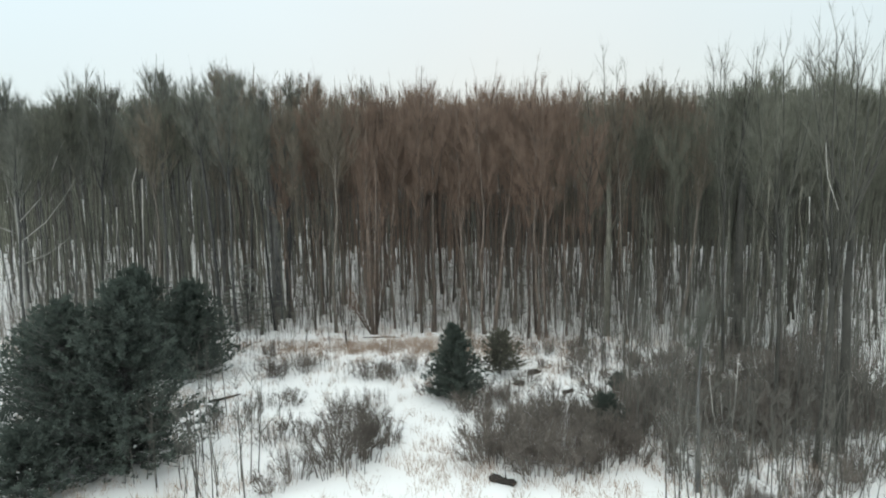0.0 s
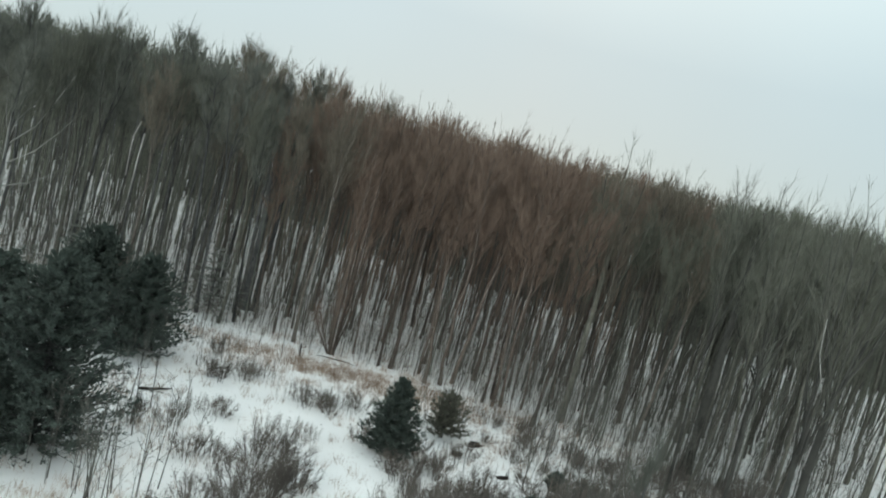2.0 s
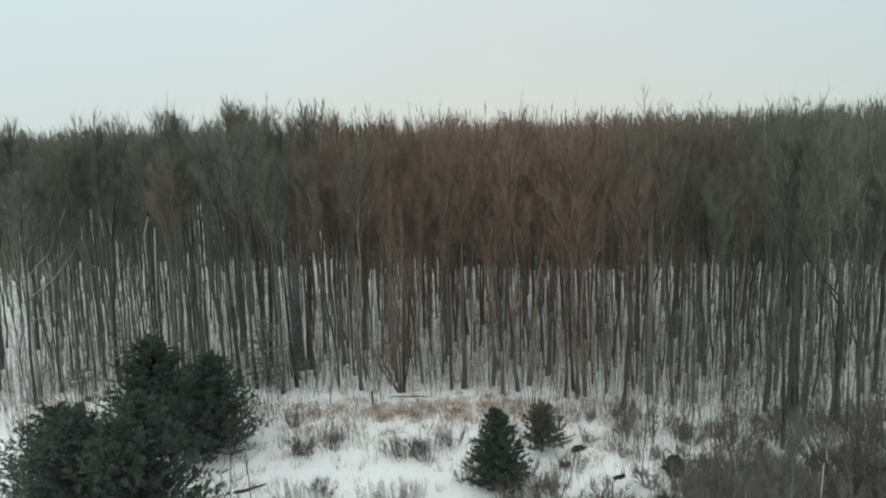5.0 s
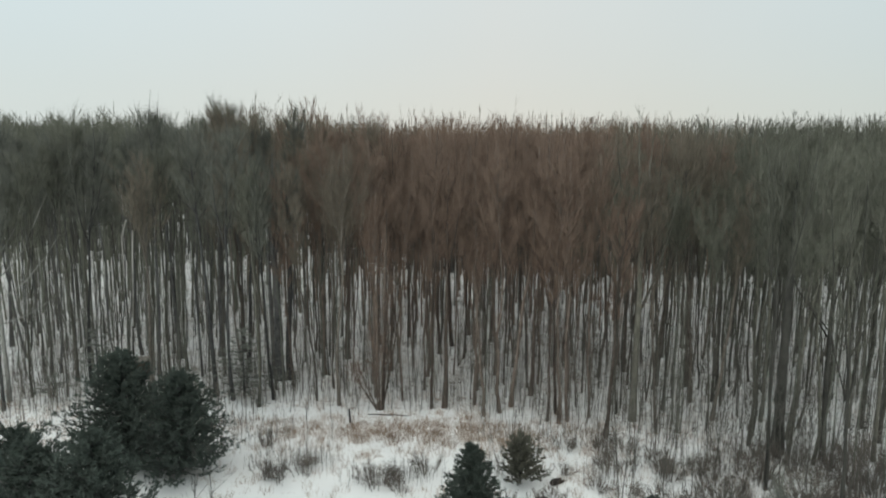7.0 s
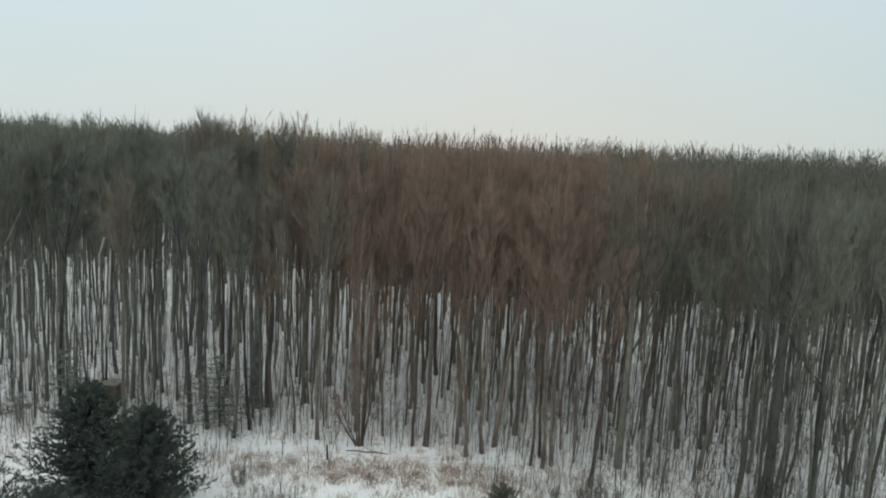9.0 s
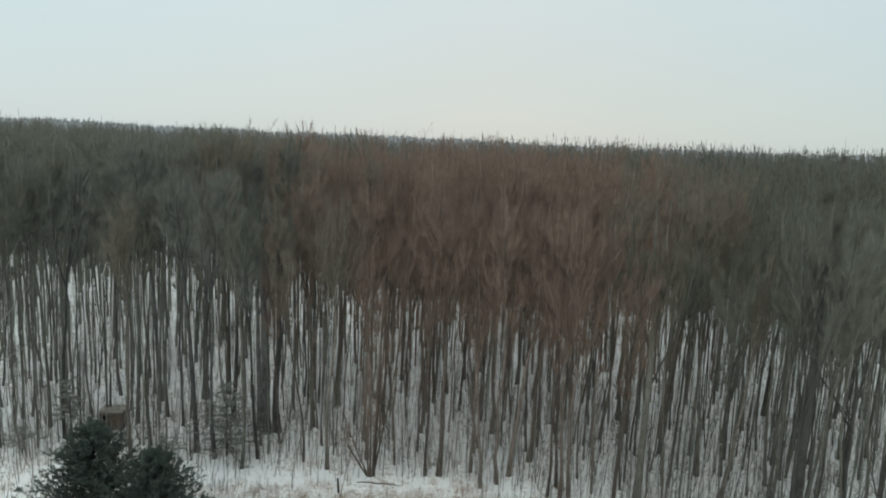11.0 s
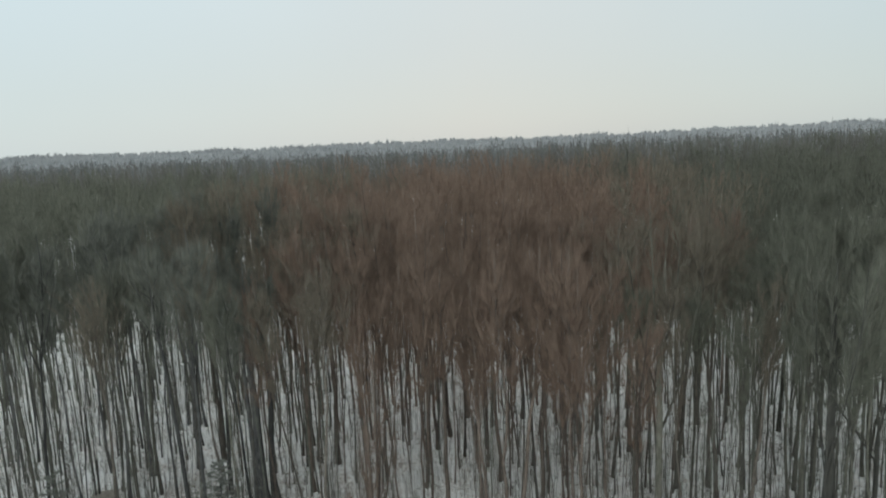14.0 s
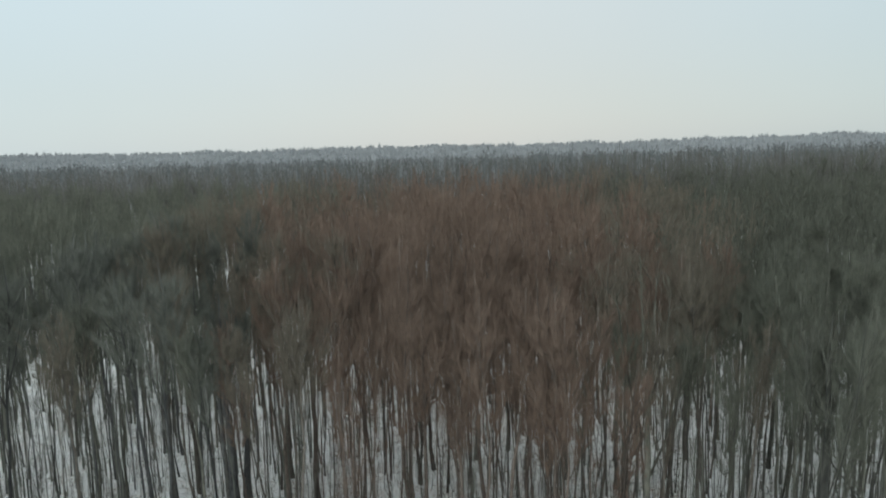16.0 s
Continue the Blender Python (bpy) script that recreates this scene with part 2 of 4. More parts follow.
def scatter(templates, places, seed):
    """One soup of many turned and scaled copies of the templates. places: x, y, z, height scale, width scale."""
    rng = np.random.default_rng(seed)
    out = Soup()
    pick = rng.integers(0, len(templates), len(places))
    for k, (tv, tf) in enumerate(templates):
        p = places[pick == k]
        if not len(p):
            continue
        a = rng.uniform(0, 2 * math.pi, len(p))
        c, s = np.cos(a)[:, None], np.sin(a)[:, None]
        wx = p[:, 4:5]
        x = (tv[None, :, 0] * c - tv[None, :, 1] * s) * wx + p[:, 0:1]
        y = (tv[None, :, 0] * s + tv[None, :, 1] * c) * wx + p[:, 1:2]
        z = tv[None, :, 2] * p[:, 3:4] + p[:, 2:3]
        f = tf[None] + (np.arange(len(p)) * len(tv))[:, None, None]
        out.add(np.stack([x, y, z], -1).reshape(-1, 3), f.reshape(-1, 3))
    return out


# ---- the lie of the land ----
def land(x, y):
    """Height of the snow: nearly level, with small swells."""
    return 0.05 * np.sin(x * 0.53 + 1.0) * np.cos(y * 0.47) + 0.035 * np.sin(x * 1.31 + y * 0.9) + 0.02 * np.sin(x * 2.7 - y * 2.2)


EDGE_X = (-70, -29, -16, -8, 0, 6, 12, 19, 26, 40, 70)
EDGE_Y = (46, 41, 43.5, 43, 42.5, 41, 39.5, 36, 33.5, 30, 26)


def edge(x):
    """Where the wood begins."""
    return np.interp(x, EDGE_X, EDGE_Y)


def canopy(x, y):
    """How tall the wood stands: lower at its margin, tall inside."""
    swell = 0.35 * np.sin(x * 0.31 + 0.8) + 0.25 * np.sin(x * 0.83 + y * 0.2)
    west = 2.0 * np.exp(-((x + 19) / 15) ** 2) * np.clip((85 - y) / 20, 0, 1)
    east = np.clip((x - 5) / 40, 0, 1) * np.clip((y - 60) / 60, 0, 1)
    return np.clip(12.9 + 0.104 * y, 14, 21.0) + np.clip((y - 78) * 0.03, 0, 1.8) + swell + west + east


def ground():
    near = np.arange(-48, 48.1, 0.6)
    out = 48 * 1.22 ** np.arange(1, 23)
    xs = np.concatenate([-out[::-1], near, out])
    near_y = np.arange(-6, 84.1, 0.6)
    ys = np.concatenate([-6 - (out[::-1] - 48) - 2, near_y, 84 + (out - 48)])
    X, Y = np.meshgrid(xs, ys)
    fade = np.clip(1 - (np.hypot(X, Y - 40) - 60) / 60, 0, 1)
    rough = 0.03 * np.sin(X * 5.1 + Y * 3.3) * np.sin(Y * 4.7 - X * 2.1)
    Z = (land(X, Y) + rough) * fade
    v = np.stack([X, Y, Z], -1).reshape(-1, 3)
    nx = len(xs)
    i = (np.arange(len(ys) - 1)[:, None] * nx + np.arange(nx - 1)[None]).ravel()
    f = np.concatenate([np.stack([i, i + 1, i + nx + 1], 1), np.stack([i, i + nx + 1, i + nx], 1)])
    ob = new("ground", mesh_of("ground", (v, f), SNOW, True))
    return tagged(ob, "patchy white snow over grass and leaf litter", "snow ground", kind="structure")


ground()


HILL_R = np.array([380.0, 520, 700, 900, 1100, 1300, 1480, 1620, 1800])
HILL_RISE = np.array([0.0, 0.12, 0.2, 0.3, 0.44, 0.62, 0.82, 1.0, 0.9])


def hill_height(a, r):
    """Height of the hills that ring the plain, by bearing and distance."""
    top = 31 + 2 * np.sin(a * 3 + 0.6) + 1.6 * np.sin(a * 11 + 2) + 0.9 * np.sin(a * 37) + 0.8 * np.sin(a * 83 + 1)
    return top * np.interp(r, HILL_R, HILL_RISE) + 1.2 * np.sin(a * 60 + r * 0.02) * (r > 450) - 0.5


def hills():
    """A ring of low wooded hills that closes the horizon."""
    a = np.linspace(0, 2 * math.pi, 1441)
    A, R = np.meshgrid(a, HILL_R, indexing="ij")
    v = np.stack([np.cos(A) * R, np.sin(A) * R, hill_height(A, R)], -1).reshape(-1, 3)
    k = len(HILL_R)
    i = (np.arange(len(a) - 1)[:, None] * k + np.arange(k - 1)[None]).ravel()
    f = np.concatenate([np.stack([i, i + k, i + k + 1], 1), np.stack([i, i + k + 1, i + 1], 1)])
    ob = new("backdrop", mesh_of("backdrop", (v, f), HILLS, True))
    tagged(ob, "low hazy blue-grey wooded hills on the horizon", "hills", kind="structure")


hills()


def hill_woods(r0, r1, n, mat, label, seed):
    """Trees on the far slopes, each a small bundle of upright strokes."""
    rng = np.random.default_rng(seed)
    a = math.pi / 2 + rng.uniform(-0.72, 0.72, n)
    r = np.sqrt(rng.uniform(r0 * r0, r1 * r1, n))
    z = hill_height(a, r)
    h = rng.uniform(5, 9.5, n) * np.where(rng.random(n) < 0.06, 1.35, 1.0)
    foot = np.column_stack([np.cos(a) * r, np.sin(a) * r, z])
    m = 7
    p = np.repeat(foot, m, 0) + rng.normal(0, 1.5, (n * m, 3)) * [1, 1, 0]
    tip = p + np.column_stack([rng.normal(0, 1.3, n * m), rng.normal(0, 1.3, n * m), np.repeat(h, m) * rng.uniform(0.6, 1.05, n * m)])
    s = Soup()
    blades(s, p, tip, rng.uniform(0.85, 1.8, (n * m, 1)))
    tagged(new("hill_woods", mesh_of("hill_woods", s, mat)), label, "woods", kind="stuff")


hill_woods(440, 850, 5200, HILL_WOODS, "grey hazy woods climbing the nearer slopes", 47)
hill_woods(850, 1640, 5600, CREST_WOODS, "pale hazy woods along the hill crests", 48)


# ---- bare trees ----
def bare_tree(rng, height, thick, foot=0.42, spread=0.26, limbs=18, sprays=8, twigs=23, twig_r=0.0062, sway=0.02, sides=7, rings=11, plain=False, forks=0):
    """Trunk and crown of a leafless tree, as two soups."""
    wood, crown = Soup(), Soup()
    s = np.linspace(0, 1, rings)
    wander = np.cumsum(rng.normal(0, sway * height * 0.22 * math.sqrt(11 / rings), (rings, 2)), axis=0)
    wander -= wander[0]
    spine = np.column_stack([wander, s * height * 0.97])
    if forks >= 3:  # the leader gives way to the fork
        spine[:, 2] *= 0.8
    spine[0, 2] = -0.15
    rad = thick * (1 - s) ** 0.75 + 0.012
    rad[0] *= 1.45
    tube(wood, spine, rad, sides)

    def on_trunk(q):
        return np.column_stack([np.interp(q, s, spine[:, k]) for k in range(3)])

    q = np.sort(foot + (0.88 - foot) * rng.random(limbs) ** 0.58)
    p0 = on_trunk(q)
    az = np.arange(limbs) * 2.4 + rng.normal(0, 0.5, limbs)
    el = np.radians(rng.uniform(32, 70, limbs))
    d0 = np.column_stack([np.cos(az) * np.cos(el), np.sin(az) * np.cos(el), np.sin(el)])
    length = (spread * height * (1.02 - q) ** 0.75 + 0.3) * rng.uniform(0.7, 1.25, limbs) * np.clip((q - foot) / 0.22, 0.3, 1.0)
    lr = np.minimum(thick * 0.24, 0.011 * length + 0.008)
    if forks:  # a few low limbs that grow up beside the leader
        length[:forks] = (0.96 - q[:forks]) * height * rng.uniform(*((0.8, 0.95) if forks >= 3 else (0.45, 0.72)), forks)
        lr[:forks] = thick * rng.uniform(0.42, 0.62, forks)
        d0[:forks] = d0[:forks] * [0.42, 0.42, 0.0] + [0, 0, 0.96]
    p1 = p0 + d0 * length[:, None] * 0.5
    d1 = d0 + np.array([0, 0, 0.65]) + rng.normal(0, 0.12, (limbs, 3))
    d1 /= np.linalg.norm(d1, axis=1, keepdims=True)
    p2 = p1 + d1 * length[:, None] * 0.6
    if plain:
        spikes(crown, p0, p2, lr)
    for k in range(0 if plain else limbs):
        tube(wood, np.stack([p0[k], (p0[k] + p1[k]) / 2 + rng.normal(0, 0.04, 3), p1[k], p2[k]]), np.array([lr[k], lr[k] * 0.85, lr[k] * 0.65, 0.008]), 3)
    # short dead twigs below the crown
    dead = 5 if plain else 26
    da = on_trunk(foot * (1 - 0.75 * rng.random(dead) ** 1.6))
    dd = rng.normal(0, 0.6, (dead, 3)) + [0, 0, 0.45]
    db = da + dd * rng.uniform(0.3, 1.1, (dead, 1)) * (1.5 if plain else 1.0)
    blades(crown, da, db, twig_r * 1.3)
    if not plain:
        da = np.repeat(da + (db - da) * 0.45, 3, 0)
        blades(crown, da, da + (np.repeat(dd, 3, 0) + rng.normal(0, 0.45, da.shape)) * 0.4, twig_r)
    # sprays along the limbs, the more the longer the limb, and up the leader
    pick = rng.choice(limbs, limbs * sprays, p=length / length.sum())
    g = rng.random((len(pick), 1)) * 0.9 + 0.1
    a = np.where(g < 0.5, p0[pick] + (p1 - p0)[pick] * g / 0.5, p1[pick] + (p2 - p1)[pick] * (g - 0.5) / 0.5)
    d = d1[pick] * 0.55 + rng.normal(0, 0.36, (len(pick), 3)) + np.array([0, 0, 0.55])
    d /= np.linalg.norm(d, axis=1, keepdims=True)
    b = a + d * (length[pick] * rng.uniform(0.2, 0.5, len(pick)) + 0.15)[:, None]
    (blades if plain else spikes)(crown, a.reshape(-1, 3), b.reshape(-1, 3), twig_r * 1.25)
    if forks:  # the long limbs carry more side shoots
        g2 = rng.uniform(0.35, 1.0, (forks, 26, 1))
        a2 = np.where(g2 < 0.5, p0[:forks, None] + (p1 - p0)[:forks, None] * g2 / 0.5, p1[:forks, None] + (p2 - p1)[:forks, None] * (g2 - 0.5) / 0.5)
        d2 = rng.normal(0, 0.6, (forks, 26, 3)) + [0, 0, 0.8]
        b2 = a2 + d2 * rng.uniform(0.5, 1.5, (forks, 26, 1)) * (1.25 - 0.55 * g2)
        spikes(crown, a2.reshape(-1, 3), b2.reshape(-1, 3), twig_r * 1.5)
        a, b = np.concatenate([a.reshape(-1, 3), a2.reshape(-1, 3)]), np.concatenate([b.reshape(-1, 3), b2.reshape(-1, 3)])
    shoots = max(4, limbs // 2)
    lead = on_trunk(rng.uniform(0.66, 1.0, shoots))
    ld = rng.normal(0, 0.2, (shoots, 3)) + np.array([0, 0, 0.95])
    le = lead + ld * rng.uniform(0.6, 1.7, (shoots, 1)) * (0.6 if plain else 1.0)
    spikes(crown, lead, le, twig_r * (0.9 if plain else 1.4))
    if not plain:  # upright shoots from the limbs' ends
        up = np.repeat(p2, 2, 0)
        spikes(crown, up - [0, 0, 0.2], up + (rng.normal(0, 0.14, up.shape) + [0, 0, 1.0]) * rng.uniform(0.5, 1.5, (len(up), 1)), twig_r * 1.5)
    a, b = a.reshape(-1, 3), b.reshape(-1, 3)
    if plain:
        a, b = np.concatenate([a, lead]), np.concatenate([b, le])
    else:  # the topmost shoots are nearly bare
        la = np.repeat(lead + (le - lead) * 0.35, 4, 0)
        blades(crown, la, la + (rng.normal(0, 0.3, la.shape) + [0, 0, 0.8]) * rng.uniform(0.3, 0.8, (len(la), 1)), twig_r)
    h = rng.random((len(a), twigs, 1)) * 0.8 + 0.2
    ta = a[:, None] + (b - a)[:, None] * h
    td = (b - a)[:, None] / np.linalg.norm(b - a, axis=1)[:, None, None] + rng.normal(0, 0.36, (len(a), twigs, 3)) + np.array([0, 0, 0.75])
    td /= np.linalg.norm(td, axis=2, keepdims=True)
    tb = ta + td * rng.uniform(0.3, 0.95, (len(a), twigs, 1))
    blades(crown, ta.reshape(-1, 3), tb.reshape(-1, 3), twig_r)
    return wood, crown


LABELS = {
    "brown": "tall bare reddish-brown tree standing in the snowy wood",
    "olive": "tall bare olive-grey tree standing in the snowy wood",
    "mixed": "tall bare grey-brown tree standing in the snowy wood",
    "grey": "tall bare dark grey tree standing in the snowy wood",
    "patchy": "bare birch with dark bark and a few white patches",
}
rng_tree = np.random.default_rng(11)
KINDS = {}
GIRTHS = (0.03, 0.042, 0.056, 0.072, 0.098, 0.135, 0.19)
for kind in ("brown", "mixed", "olive", "grey"):
    KINDS[kind] = []
    for k, girth in enumerate(GIRTHS):
        low = rng_tree.uniform(0.4, 0.53) + {"grey": 0.08, "olive": 0.0, "mixed": -0.02, "brown": -0.08}[kind]
        wood, crown = bare_tree(rng_tree, 18.0, girth, foot=low, spread=rng_tree.uniform(0.19, 0.24) + girth * 0.4, sway=rng_tree.uniform(0.018, 0.034), limbs=22, forks=(0, 1, 0, 1, 2, 1, 2)[k])
        KINDS[kind].append((mesh_of("trunk", wood, BARK[kind], True), mesh_of("crown", crown, TWIG[kind])))


def tree(kind, x, y, height, girth):
    """One bare tree of the stand: an empty at its foot, with trunk and crown."""
    k = min(range(len(GIRTHS)), key=lambda i: abs(GIRTHS[i] - girth))
    base = new("bare_tree")
    base.location = (x, y, float(land(x, y)))
    base.rotation_euler = (random.gauss(0, 0.04), random.gauss(0, 0.05), random.uniform(0, 6.28))
    tz = height / 18.0
    base.scale = (tz, tz, tz)
    part("trunk", KINDS[kind][k][0], base)
    part("crown", KINDS[kind][k][1], base)
    return tagged(base, LABELS[kind], "tree", "trees of the wood")


def single_tree(kind, x, y, height, girth, spread, seed, label="", limbs=24, foot=0.34, sway=0.014, forks=0, twig_r=0.0062):
    """A tree of its own shape."""
    wood, crown = bare_tree(np.random.default_rng(seed), height, girth, foot=foot, spread=spread, limbs=limbs, sway=sway, sides=9, forks=forks, twig_r=twig_r)
    base = new("bare_tree")
    base.location = (x, y, float(land(x, y)))
    part("trunk", mesh_of("trunk", wood, BARK[kind], True), base)
    part("crown", mesh_of("crown", crown, TWIG[kind]), base)
    return tagged(base, label or LABELS[kind], "tree", "trees of the wood")


def stand_tone(x, y):
    """Reddish trees in the middle of the stand, grey and olive on its flanks: a lens colour cast put into them."""
    off = abs(x - 2) / (y + 6) + random.gauss(0, 0.06)
    if off < 0.32:
        return "brown" if off < 0.22 else "mixed"
    return "grey" if x < 0 and random.random() < 0.75 else "olive"


WEST = [(-29.1, 40.3), (-28.7, 42.7), (-27.8, 48.7), (-27.5, 46.1), (-25.8, 52.7), (-25.6, 44.8), (-22.3, 52.0), (-22.0, 47.7), (-19.9, 42.5),
        (-19.4, 44.2), (-18.6, 47.6), (-18.4, 56.5), (-16.1, 43.9), (-14.6, 43.1), (-12.4, 41.8), (-11.9, 43.5), (-11.1, 45.8), (-9.4, 48.9), (-8.8,
        43.2), (-8.5, 52.9), (-7.1, 42.6), (-5.4, 47.0), (-1.5, 49.0), (-0.8, 42.5)]
EAST = [(2.1, 43.4), (2.7, 41.3), (3.7, 49.6), (3.8, 42.0), (4.6, 43.1), (6.1, 45.4), (6.8, 40.8), (7.5, 40.4), (7.5, 42.1), (8.1, 40.9), (9.6, 41.5),
        (10.1, 38.5), (11.5, 42.1), (11.6, 49.7), (13.3, 39.1), (14.7, 43.0), (15.5, 47.9), (16.6, 39.9), (17.1, 44.8), (18.4, 37.8),
        (19.2, 39.3), (19.5, 35.3), (21.0, 35.4), (22.5, 40.5), (23.2, 52.8), (24.6, 36.0), (25.7, 40.7), (26.4, 40.7)]
stood = []
for x, y in WEST + EAST:
    tree(stand_tone(x, y), x, y, float(canopy(x, y)) * random.uniform(0.9, 1.1), random.choice((0.05, 0.066, 0.085, 0.085, 0.11, 0.15)))
    stood.append((x, y))
# the stout, the tall and the pale ones: kind, x, y, height, trunk radius, crown spread, label
STOUT = "stout dark bare tree at the edge of the wood"
TALL = "tall bare tree whose fine top stands above the wood"
SLIM = "slim bare tree rising from brush"
EDGE_TREES = (("patchy", 19.7, 37.0, 18.0, 0.31, 0.25, STOUT), ("grey", -12.5, 47.4, 17.5, 0.32, 0.22, STOUT),
        ("grey", -11.8, 47.7, 16.5, 0.24, 0.2, STOUT), ("grey", -13.1, 47.9, 16.0, 0.2, 0.2, STOUT), ("grey", -19.1, 53.1, 18.5, 0.22, 0.2, STOUT), ("brown", 0.1, 42.5, 17.2, 0.15, 0.2, STOUT),
        ("brown", -8.5, 53.2, 18.5, 0.19, 0.2, STOUT))
TALL_TREES = (("grey", 11.2, 18.1, 7.5, 0.06, 0.1, SLIM), ("mixed", -11.1, 56.5, 20.9, 0.13, 0.2, TALL), ("brown", -0.9, 55.0, 19.6, 0.13, 0.2, TALL), ("brown", 3.6, 74.0, 21.2, 0.14, 0.2, TALL),
        ("grey", -25.6, 70.0, 21.2, 0.13, 0.2, TALL), ("brown", 13.8, 51.0, 19.8, 0.13, 0.17, TALL), ("brown", -10.0, 125.0, 25.7, 0.2, 0.3, TALL))
for k, (kind, x, y, h, r, w, label) in enumerate(EDGE_TREES + TALL_TREES):
    single_tree(kind, x, y, h, r, w, 300 + k, label, forks=4 if label == TALL else 1 if label == STOUT else 0, limbs=6 if label == SLIM else 16 if label == TALL else 14 if kind == "patchy" else 22, foot=0.5)
    stood.append((x, y))


def forked_tree(x, y, trunk_top, girth, tips, seed, bark, twig, label):
    """A tree whose trunk parts into long limbs. tips: the height at which a limb leaves, and where it ends, seen from the foot."""
    rng = np.random.default_rng(seed)
    base = new("bare_tree")
    base.location = (x, y, float(land(x, y)))
    trunk, crown = Soup(), Soup()
    z = np.linspace(-0.15, trunk_top, 7)
    spine = np.column_stack([np.cumsum(rng.normal(0, 0.05, 7)), np.cumsum(rng.normal(0, 0.05, 7)), z])
    spine[:, :2] -= spine[0, :2]
    tube(trunk, spine, girth * np.array([1.35, 1, 0.93, 0.86, 0.78, 0.7, 0.4]), 9)
    part("trunk", mesh_of("trunk", trunk, bark, True), base)
    for z0, dx, dy, z1 in tips:
        p0 = np.array([np.interp(z0, z, spine[:, 0]), np.interp(z0, z, spine[:, 1]), z0])
        p3 = np.array([dx, dy, z1])
        bow = np.array([dx, dy, 0]) * 0.16
        pts = np.stack([p0, p0 + (p3 - p0) * 0.3 + bow, p0 + (p3 - p0) * 0.65 + bow * 0.8, p3]) + rng.normal(0, 0.06, (4, 3)) * [[0], [1], [1], [0]]
        limb = Soup()
        r = girth * 0.34
        tube(limb, pts, np.array([r, r * 0.78, r * 0.5, 0.01]), 6)
        part("limb", mesh_of("limb", limb, bark, True), base)
        q = rng.uniform(0.2, 1.0, 16)
        a = np.column_stack([np.interp(q, [0, 0.33, 0.67, 1], pts[:, j]) for j in range(3)])
        d = (p3 - p0) / np.linalg.norm(p3 - p0) + rng.normal(0, 0.45, (16, 3)) + [0, 0, 0.35]
        b = a + d * rng.uniform(0.6, 1.6, (16, 1)) * (1.3 - 0.6 * q[:, None])
        spikes(crown, a, b, 0.016)
        t = rng.uniform(0.2, 1.0, (16, 9, 1))
        ta = (a[:, None] + (b - a)[:, None] * t).reshape(-1, 3)
        td = np.repeat(b - a, 9, 0) / np.linalg.norm(np.repeat(b - a, 9, 0), axis=1, keepdims=True) + rng.normal(0, 0.4, ta.shape) + [0, 0, 0.35]
        blades(crown, ta, ta + td * rng.uniform(0.25, 0.7, (len(ta), 1)), 0.0075)
    part("crown", mesh_of("crown", crown, twig), base)
    stood.append((x, y))
    return tagged(base, label, "tree", "trees of the wood")


def vase(trunk_top, height, wide, n, seed):
    """Ends of n limbs that rise together like a vase."""
    rng = np.random.default_rng(seed)
    return [(trunk_top * rng.uniform(0.7, 0.98), wide * math.cos(k * 6.283 / n + 0.4) * rng.uniform(0.6, 1.1), wide * math.sin(k * 6.283 / n + 0.4) * rng.uniform(0.6, 1.1), height * rng.uniform(0.9, 1.0)) for k in range(n)]


FORKED = "tall dark tree with forked limbs above the wood"
forked_tree(17.1, 32.2, 11.0, 0.085, vase(11, 18.2, 1.5, 5, 1), 321, BARK["patchy"], TWIG["patchy"], FORKED)
forked_tree(16.9, 25.0, 9.5, 0.09, vase(9.5, 17.0, 1.4, 5, 2), 322, BARK["patchy"], TWIG["patchy"], FORKED)
forked_tree(16.4, 20.0, 9.0, 0.13, vase(9, 16.3, 1.3, 5, 3), 323, BARK["patchy"], TWIG["patchy"], FORKED)
forked_tree(18.0, 21.5, 10.0, 0.2, vase(10, 16.7, 1.6, 5, 4), 324, BARK["patchy"], TWIG["patchy"], FORKED)
forked_tree(12.3, 41.1, 12.5, 0.22, [(7.0, 2.1, -0.3, 15.0), (9.0, -0.4, 0.2, 19.0), (9.0, -1.6, 0.5, 17.6), (10.5, 0.7, 0.9, 18.2), (11.5, 0.9, -0.8, 17.8)], 325, BARK["olive"], TWIG["olive"], "stout tree with one limb bending out from its trunk")
forked_tree(-29.9, 42.0, 11.0, 0.14, [(7.0, 4.3, 0.2, 11.6), (8.6, 0.8, -0.3, 14.2), (8.4, 3.5, 0.4, 14.3), (7.6, -3.6, 0.3, 9.6), (5.4, 4.4, -0.4, 7.8), (9.0, -1.6, 0.6, 14.0), (9.6, 1.8, 1.2, 15.0)], 326,
            BARK["ashen"], TWIG["patchy"], "pale grey tree with wide open ascending branches")
forked_tree(22.6, 37.6, 9.0, 0.15, [(6.5, -2.6, -0.3, 12.4), (7.0, -4.0, 0.3, 14.3), (8.0, 0.4, -0.4, 15.0)], 327, BARK["patchy"], TWIG["olive"], "grey tree with long bare slanting limbs")
# the rest of the stand, spaced as it grew
rng_place = np.random.default_rng(21)
stand, cells = [], {}
for x, y in stood:
    cells.setdefault((int(x // 2), int(y // 2)), []).append((x, y))


def free(x, y, gap):
    i, j = int(x // 2), int(y // 2)
    return all((px - x) ** 2 + (py - y) ** 2 > gap * gap for a in (-1, 0, 1) for b in (-1, 0, 1) for px, py in cells.get((i + a, j + b), ()))


